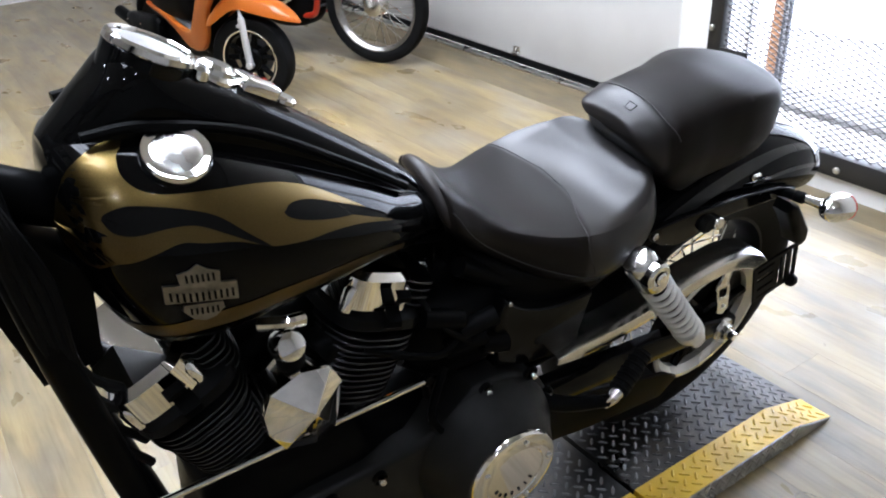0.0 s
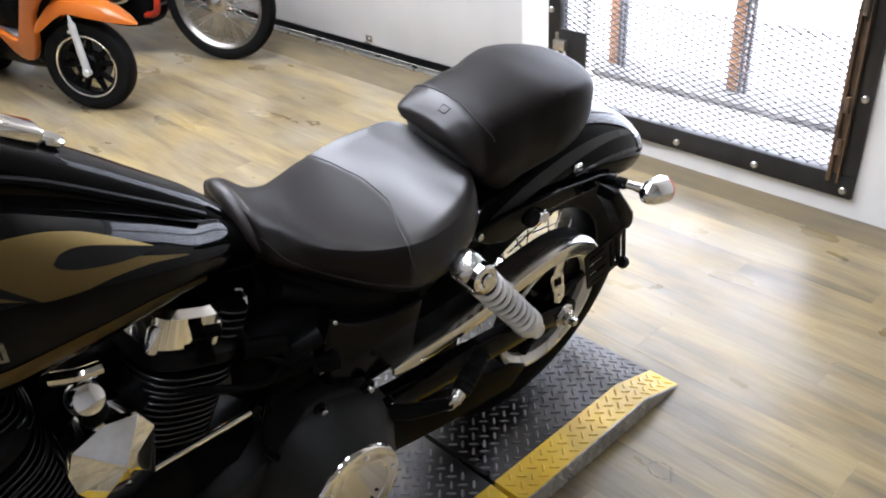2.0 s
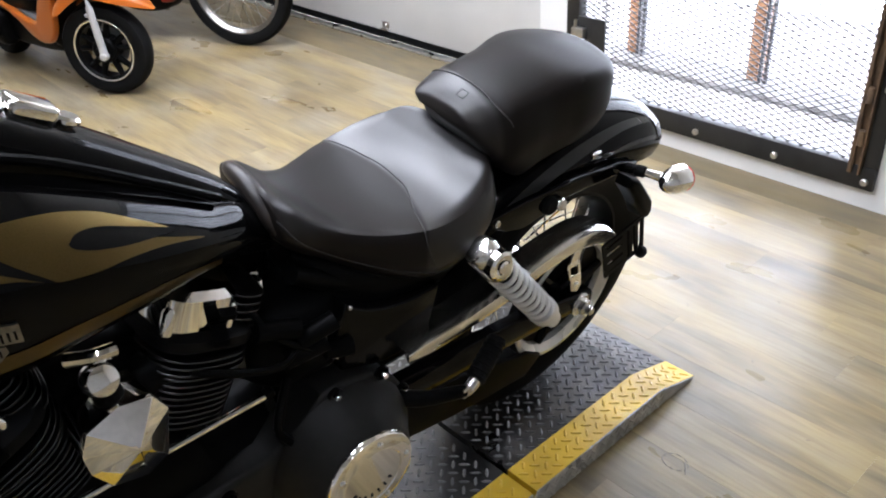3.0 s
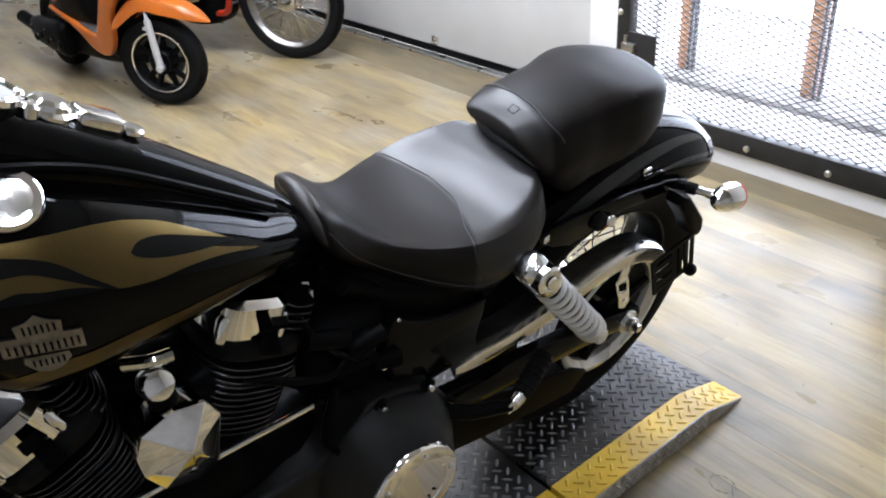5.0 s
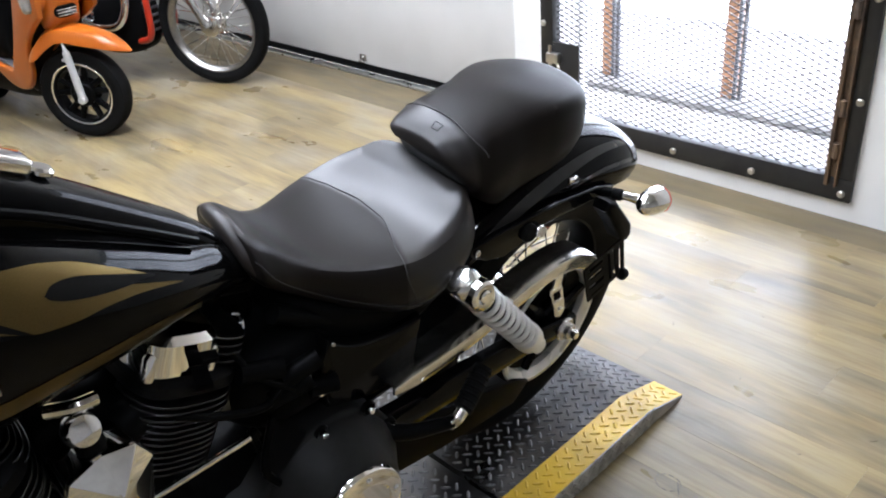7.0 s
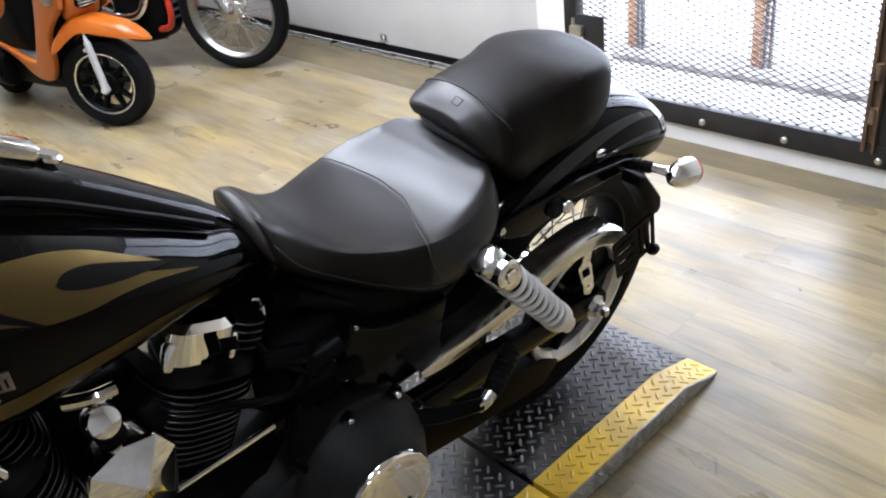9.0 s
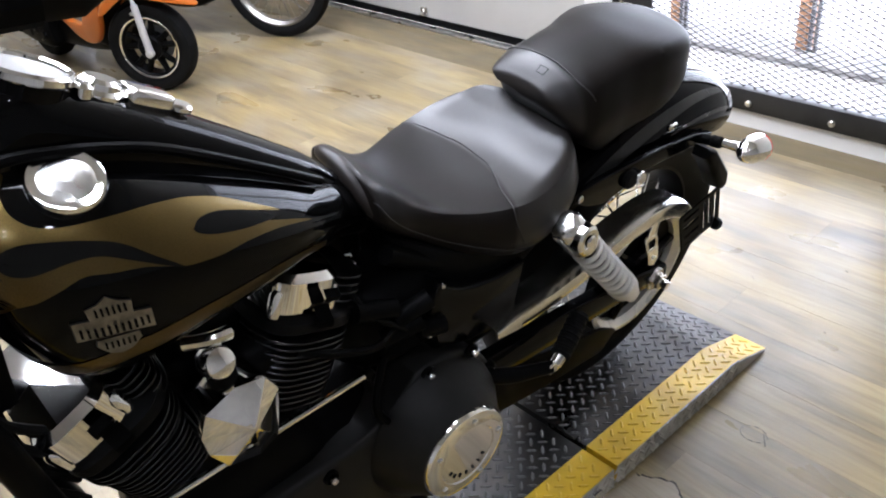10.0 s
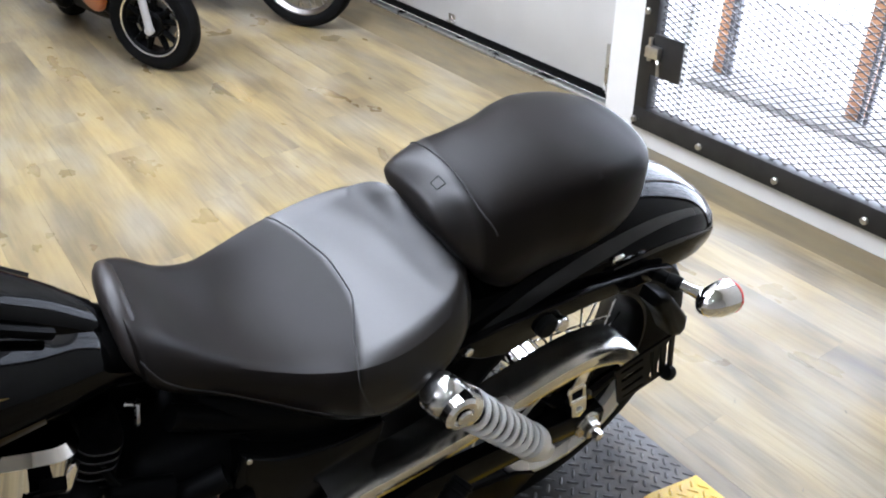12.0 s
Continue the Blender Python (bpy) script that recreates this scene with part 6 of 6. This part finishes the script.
    sp("floor_board", superloft(bmesh.new(), [(0.30, 0.10, 0.29, 0.24, 3), (0.34, 0.119, 0.298, 0.23, 4), (0.45, 0.120, 0.300, 0.24, 4), (0.66, 0.120, 0.345, 0.27, 4), (0.80, 0.11, 0.36, 0.30, 3)], 4, 32), "satin", "black footboard")
    mat_ = sp("floor_mat", superloft(bmesh.new(), [(0.36, 0.10, 0.310, 0.285, 6), (0.38, 0.118, 0.318, 0.29, 6), (0.47, 0.119, 0.324, 0.295, 6), (0.66, 0.119, 0.368, 0.335, 6), (0.76, 0.11, 0.385, 0.345, 6)], 3, 32), "greyplastic", "grey ribbed footboard mat")
    for k in range(5):
        sp("mat_rib", tube(bmesh.new(), [(0.39, -0.088 + 0.044 * k, 0.319), (0.47, -0.088 + 0.044 * k, 0.324), (0.66, -0.088 + 0.044 * k, 0.368)], 0.005, 6), "greyplastic", "", mat_)
    sp("rear_body", superloft(bmesh.new(), [(0.50, 0.10, 0.66, 0.58, 2.5), (0.54, 0.135, 0.70, 0.53, 3), (0.60, 0.145, 0.72, 0.465, 3), (0.72, 0.150, 0.73, 0.398, 3), (0.80, 0.155, 0.73, 0.372, 3), (0.90, 0.165, 0.73, 0.40, 3), (1.10, 0.17, 0.73, 0.44, 2.8), (1.35, 0.14, 0.72, 0.50, 2.5), (1.48, 0.07, 0.70, 0.58, 2.2)], 5, 32), "orange", "rounded orange rear body")
    sp("inner_wall", superloft(bmesh.new(), [(0.46, 0.07, 0.70, 0.42, 4), (0.48, 0.11, 0.72, 0.34, 4), (0.56, 0.132, 0.74, 0.32, 4), (0.80, 0.138, 0.50, 0.30, 4), (1.0, 0.10, 0.42, 0.32, 3)], 3, 24), "satin", "black panel under the seat")
    sp("saddle", superloft(bmesh.new(), [(0.56, 0.06, 0.76, 0.71, 2.2), (0.62, 0.11, 0.79, 0.71, 2.5), (0.95, 0.145, 0.79, 0.71, 2.8), (1.2, 0.15, 0.82, 0.71, 2.8), (1.40, 0.11, 0.81, 0.72, 2.5), (1.45, 0.05, 0.79, 0.73, 2.2)], 4, 28), "leather", "black saddle")
    rw = sp("rear_wheel", disc(bmesh.new(), (1.14, 0, 0.215), (0, 1, 0), 0.145, 0.09, 0.02), "satin", "black rear wheel")
    sp("tyre", tyre(bmesh.new(), (1.14, 0, 0.215), 0.215, 0.11, 0.14), "rubber", "", rw)
    bm = bmesh.new()
    superloft(bm, [(0.78, 0.03, 0.30, 0.16, 3), (0.82, 0.05, 0.33, 0.13, 3), (1.0, 0.055, 0.31, 0.14, 3), (1.2, 0.045, 0.30, 0.17, 3), (1.24, 0.02, 0.27, 0.2, 3)], 3, 20)
    bmesh.ops.translate(bm, vec=(0, 0.12, 0), verts=bm.verts)
    sp("engine_case", bm, "satin", "black engine case")
    sp("under_tray", superloft(bmesh.new(), [(0.20, 0.06, 0.28, 0.19, 3), (0.30, 0.09, 0.27, 0.16, 3), (0.5, 0.10, 0.26, 0.14, 3), (0.8, 0.10, 0.33, 0.12, 3)], 3, 20), "satin", "black under tray")
    for k in range(5):
        sp("engine_cover", disc(bmesh.new(), (0.82 + 0.075 * k, 0.172, 0.205 + 0.02 * (k % 2)), (0, 1, 0), 0.022 - 0.003 * (k % 2), 0.02, 0.005, 18), "satin", "round black cover")
    for k in range(6):
        sp("cover_bolt", bolt(bmesh.new(), (0.84 + 0.06 * k, 0.178, 0.18 + 0.045 * (k % 3)), (0, 1, 0), 0.006, 0.005), "satinchrome")
    sp("exhaust", tube(bmesh.new(), [(0.70, 0.06, 0.17), (0.85, 0.10, 0.17), (1.0, 0.13, 0.21), (1.35, 0.14, 0.28)], [0.014, 0.016, 0.034, 0.036], 16, 4), "satin", "black exhaust")
    bm = bmesh.new()
    tube(bm, [(0.18, -0.33, 0.98), (0.10, -0.18, 0.99), (0.08, 0, 0.97), (0.10, 0.18, 0.99), (0.18, 0.33, 0.98)], 0.013, 10, 5)
    sp("handlebar", turned(bm, 15), "satin")
    sp("headset", shield(bmesh.new(), [(0.91, 0.07, 0.04, 0.06), (0.95, 0.06, 0.07, 0.10), (1.02, 0.06, 0.07, 0.10), (1.06, 0.07, 0.03, 0.05)]), "orange", "orange headset")
    return t


scooter(pose(0.297, 2.925, 0, 0, 0, 96))


# ---- off-road motorcycle behind the scooter ----
def dirt_bike(m):
    t = thing("trail_motorcycle", "orange-red trail motorcycle with spoked chrome front wheel, turned", "motorcycle", m)
    ST = 8

    def dp(name, bm, m_, label="", parent=None):
        return part(name, bm, M[m_], parent or t, label)
    c = (0, 0, 0.322)
    w = dp("front_wheel", turned(rim_mesh(bmesh.new(), c, 0.264, 0.060), ST), "badge", "dull metal laced rim")
    dp("tyre", turned(tyre(bmesh.new(), c, 0.322, 0.080, 0.256), ST), "rubber", "black knobbly tyre", w)
    dp("hub", turned(lathe(bmesh.new(), [(-0.06, 0.02), (-0.05, 0.055), (-0.035, 0.06), (-0.03, 0.035), (0.03, 0.035), (0.035, 0.06), (0.05, 0.055), (0.06, 0.02)], c, (0, 1, 0), 28), ST), "satinchrome", "", w)
    for k in range(36):
        a = 2 * math.pi * k / 36
        b = a + (0.6 if (k // 2) % 2 else -0.6)
        s = 0.036 if k % 2 else -0.036
        dp("spoke", turned(tube(bmesh.new(), [(0.05 * math.cos(b), s, 0.322 + 0.05 * math.sin(b)), (0.238 * math.cos(a), s * 0.15, 0.322 + 0.238 * math.sin(a))], 0.0026, 6), ST), "chrome", "", w)
    for s in (-1, 1):
        dp("fork_leg", turned(tube(bmesh.new(), [(-0.005, s * 0.075, 0.322), (0.12, s * 0.08, 0.60), (0.27, s * 0.08, 0.95)], [0.024, 0.022, 0.020], 14), ST), "satinchrome", "silver fork leg")
    bm = bmesh.new()
    rings = [[(0.05 + (r + 0.04) * math.cos(a), y, 0.40 + r * math.sin(a)) for y, r in ((-0.06, 0.36), (-0.05, 0.385), (0, 0.395), (0.05, 0.385), (0.06, 0.36), (0, 0.38))] for a in np.linspace(radians(60), radians(150), 14)]
    ringsurf(bm, rings)
    dp("front_fender", turned(bm, ST), "frame_red", "orange-red mudguard")
    for s in (-1, 1):
        dp("frame_tube", tube(bmesh.new(), [(0.34, s * 0.03, 0.90), (0.345, s * 0.085, 0.60), (0.345, s * 0.098, 0.40), (0.355, s * 0.098, 0.30), (0.41, s * 0.085, 0.245), (0.56, s * 0.08, 0.24), (0.95, s * 0.08, 0.24), (1.0, s * 0.10, 0.50), (0.98, s * 0.09, 0.78)], 0.018, 12, 5), "frame_red", "orange-red frame tube")
    eng = dp("engine", superloft(bmesh.new(), [(0.415, 0.06, 0.50, 0.25, 4), (0.44, 0.082, 0.54, 0.21, 4), (0.52, 0.13, 0.52, 0.165, 4), (0.72, 0.135, 0.48, 0.165, 4), (0.93, 0.11, 0.45, 0.24, 3), (0.97, 0.05, 0.42, 0.27, 3)], 4, 24), "satin", "black engine")
    dp("clutch_cover", disc(bmesh.new(), (0.78, 0.125, 0.38), (0, 1, 0), 0.075, 0.03, 0.01), "satinchrome", "", eng)
    dp("side_case", disc(bmesh.new(), (0.63, 0.115, 0.37), (0, 1, 0), 0.055, 0.03, 0.01), "satin", "", eng)
    for k in range(7):
        dp("cylinder_fin", box(bmesh.new(), (0.56, -0.075, 0.51 + 0.022 * k), (0.72, 0.075, 0.517 + 0.022 * k), 0.002), "satinchrome", "", eng)
    for k in range(5):
        dp("case_rib", box(bmesh.new(), (0.402, -0.055, 0.275 + 0.04 * k), (0.420, 0.055, 0.287 + 0.04 * k), 0.003), "greyplastic", "", eng)
    for q in (-1, 1):
        dp("case_bolt", bolt(bmesh.new(), (0.412, q * 0.045, 0.262), (-1, 0, 0), 0.008, 0.008), "satinchrome", "", eng)
    dp("exhaust_pipe", tube(bmesh.new(), [(0.55, 0.03, 0.62), (0.47, 0.10, 0.58), (0.46, 0.145, 0.42), (0.56, 0.16, 0.33), (0.85, 0.165, 0.36), (1.15, 0.17, 0.52), (1.45, 0.18, 0.62)], [0.020, 0.021, 0.022, 0.022, 0.022, 0.035, 0.038], 14, 5), "chrome", "chrome exhaust pipe")
    dp("fuel_tank", superloft(bmesh.new(), [(0.34, 0.05, 0.93, 0.84, 2.2), (0.38, 0.10, 0.98, 0.78, 2.4), (0.55, 0.13, 0.99, 0.74, 2.5), (0.75, 0.09, 0.92, 0.76, 2.4), (0.80, 0.05, 0.88, 0.78, 2.2)], 4, 24), "blue", "blue fuel tank")
    dp("radiator_shroud", superloft(bmesh.new(), [(0.36, 0.10, 0.80, 0.62, 2.6), (0.42, 0.13, 0.84, 0.56, 2.8), (0.50, 0.13, 0.82, 0.60, 2.8), (0.54, 0.09, 0.78, 0.66, 2.4)], 3, 20), "blue", "blue shroud")
    dp("saddle", superloft(bmesh.new(), [(0.70, 0.06, 0.94, 0.86, 2.2), (0.80, 0.09, 0.95, 0.86, 2.6), (1.3, 0.10, 0.96, 0.88, 2.6), (1.45, 0.05, 0.97, 0.92, 2.2)], 3, 20), "leather", "black saddle")
    rw = dp("rear_wheel", rim_mesh(bmesh.new(), (1.42, 0, 0.325), 0.245, 0.065), "chrome", "chrome rear rim")
    dp("tyre", tyre(bmesh.new(), (1.42, 0, 0.325), 0.325, 0.115, 0.238), "rubber", "", rw)
    dp("hub", disc(bmesh.new(), (1.42, 0, 0.325), (0, 1, 0), 0.06, 0.11, 0.01), "satinchrome", "", rw)
    for s in (-1, 1):
        dp("swing_arm", tube(bmesh.new(), [(0.98, s * 0.07, 0.40), (1.42, s * 0.09, 0.325)], 0.022, 12), "satin")
    dp("rear_fender", superloft(bmesh.new(), [(1.30, 0.06, 0.90, 0.86, 2.2), (1.45, 0.09, 0.90, 0.84, 2.5), (1.75, 0.07, 0.86, 0.82, 2.4), (1.80, 0.03, 0.84, 0.82, 2.2)], 3, 16), "frame_red", "orange-red rear mudguard")
    return t


dirt_bike(pose(1.118, 3.10, 0, 0, 0, 112))

# ---- floor planks ----
def planks():
    """Vinyl planks laid along y; alike pieces share a mesh."""
    rng = random.Random(4)
    W, L, G = 0.152, 1.22, 0.00015
    bm = bmesh.new()
    box(bm, (-W / 2 + G, -L / 2 + G, -0.006), (W / 2 - G, L / 2 - G, 0.0))
    me = mesh_of("plank", bm, M["plank"], 0)
    rest = bmesh.new()
    n = 0
    x = 1.334 - W / 2
    row = 0
    while x > -4.6:
        y = -3.6 + rng.uniform(0, L)
        ys = [y - L + L * k for k in range(10)]
        for yy in ys:
            if yy - L / 2 > 6.6 or yy + L / 2 < -3.6:
                continue
            near = x > -1.9 and -1.6 < yy < 6.0
            if near and n < 290:
                ob = new("plank", me)
                ob.location = (x, yy, 0)
                ob.parent = floor
                n += 1
            else:
                box(rest, (x - W / 2 + G, max(-3.6, yy - L / 2 + G), -0.006), (x + W / 2 - G, min(6.6, yy + L / 2 - G), -0.0003))
        x -= W
        row += 1
    ob = part("plank_field", rest, M["plank"], floor, "wood-look vinyl planks", smooth=0)
    tagged(ob, kind="stuff")


planks()
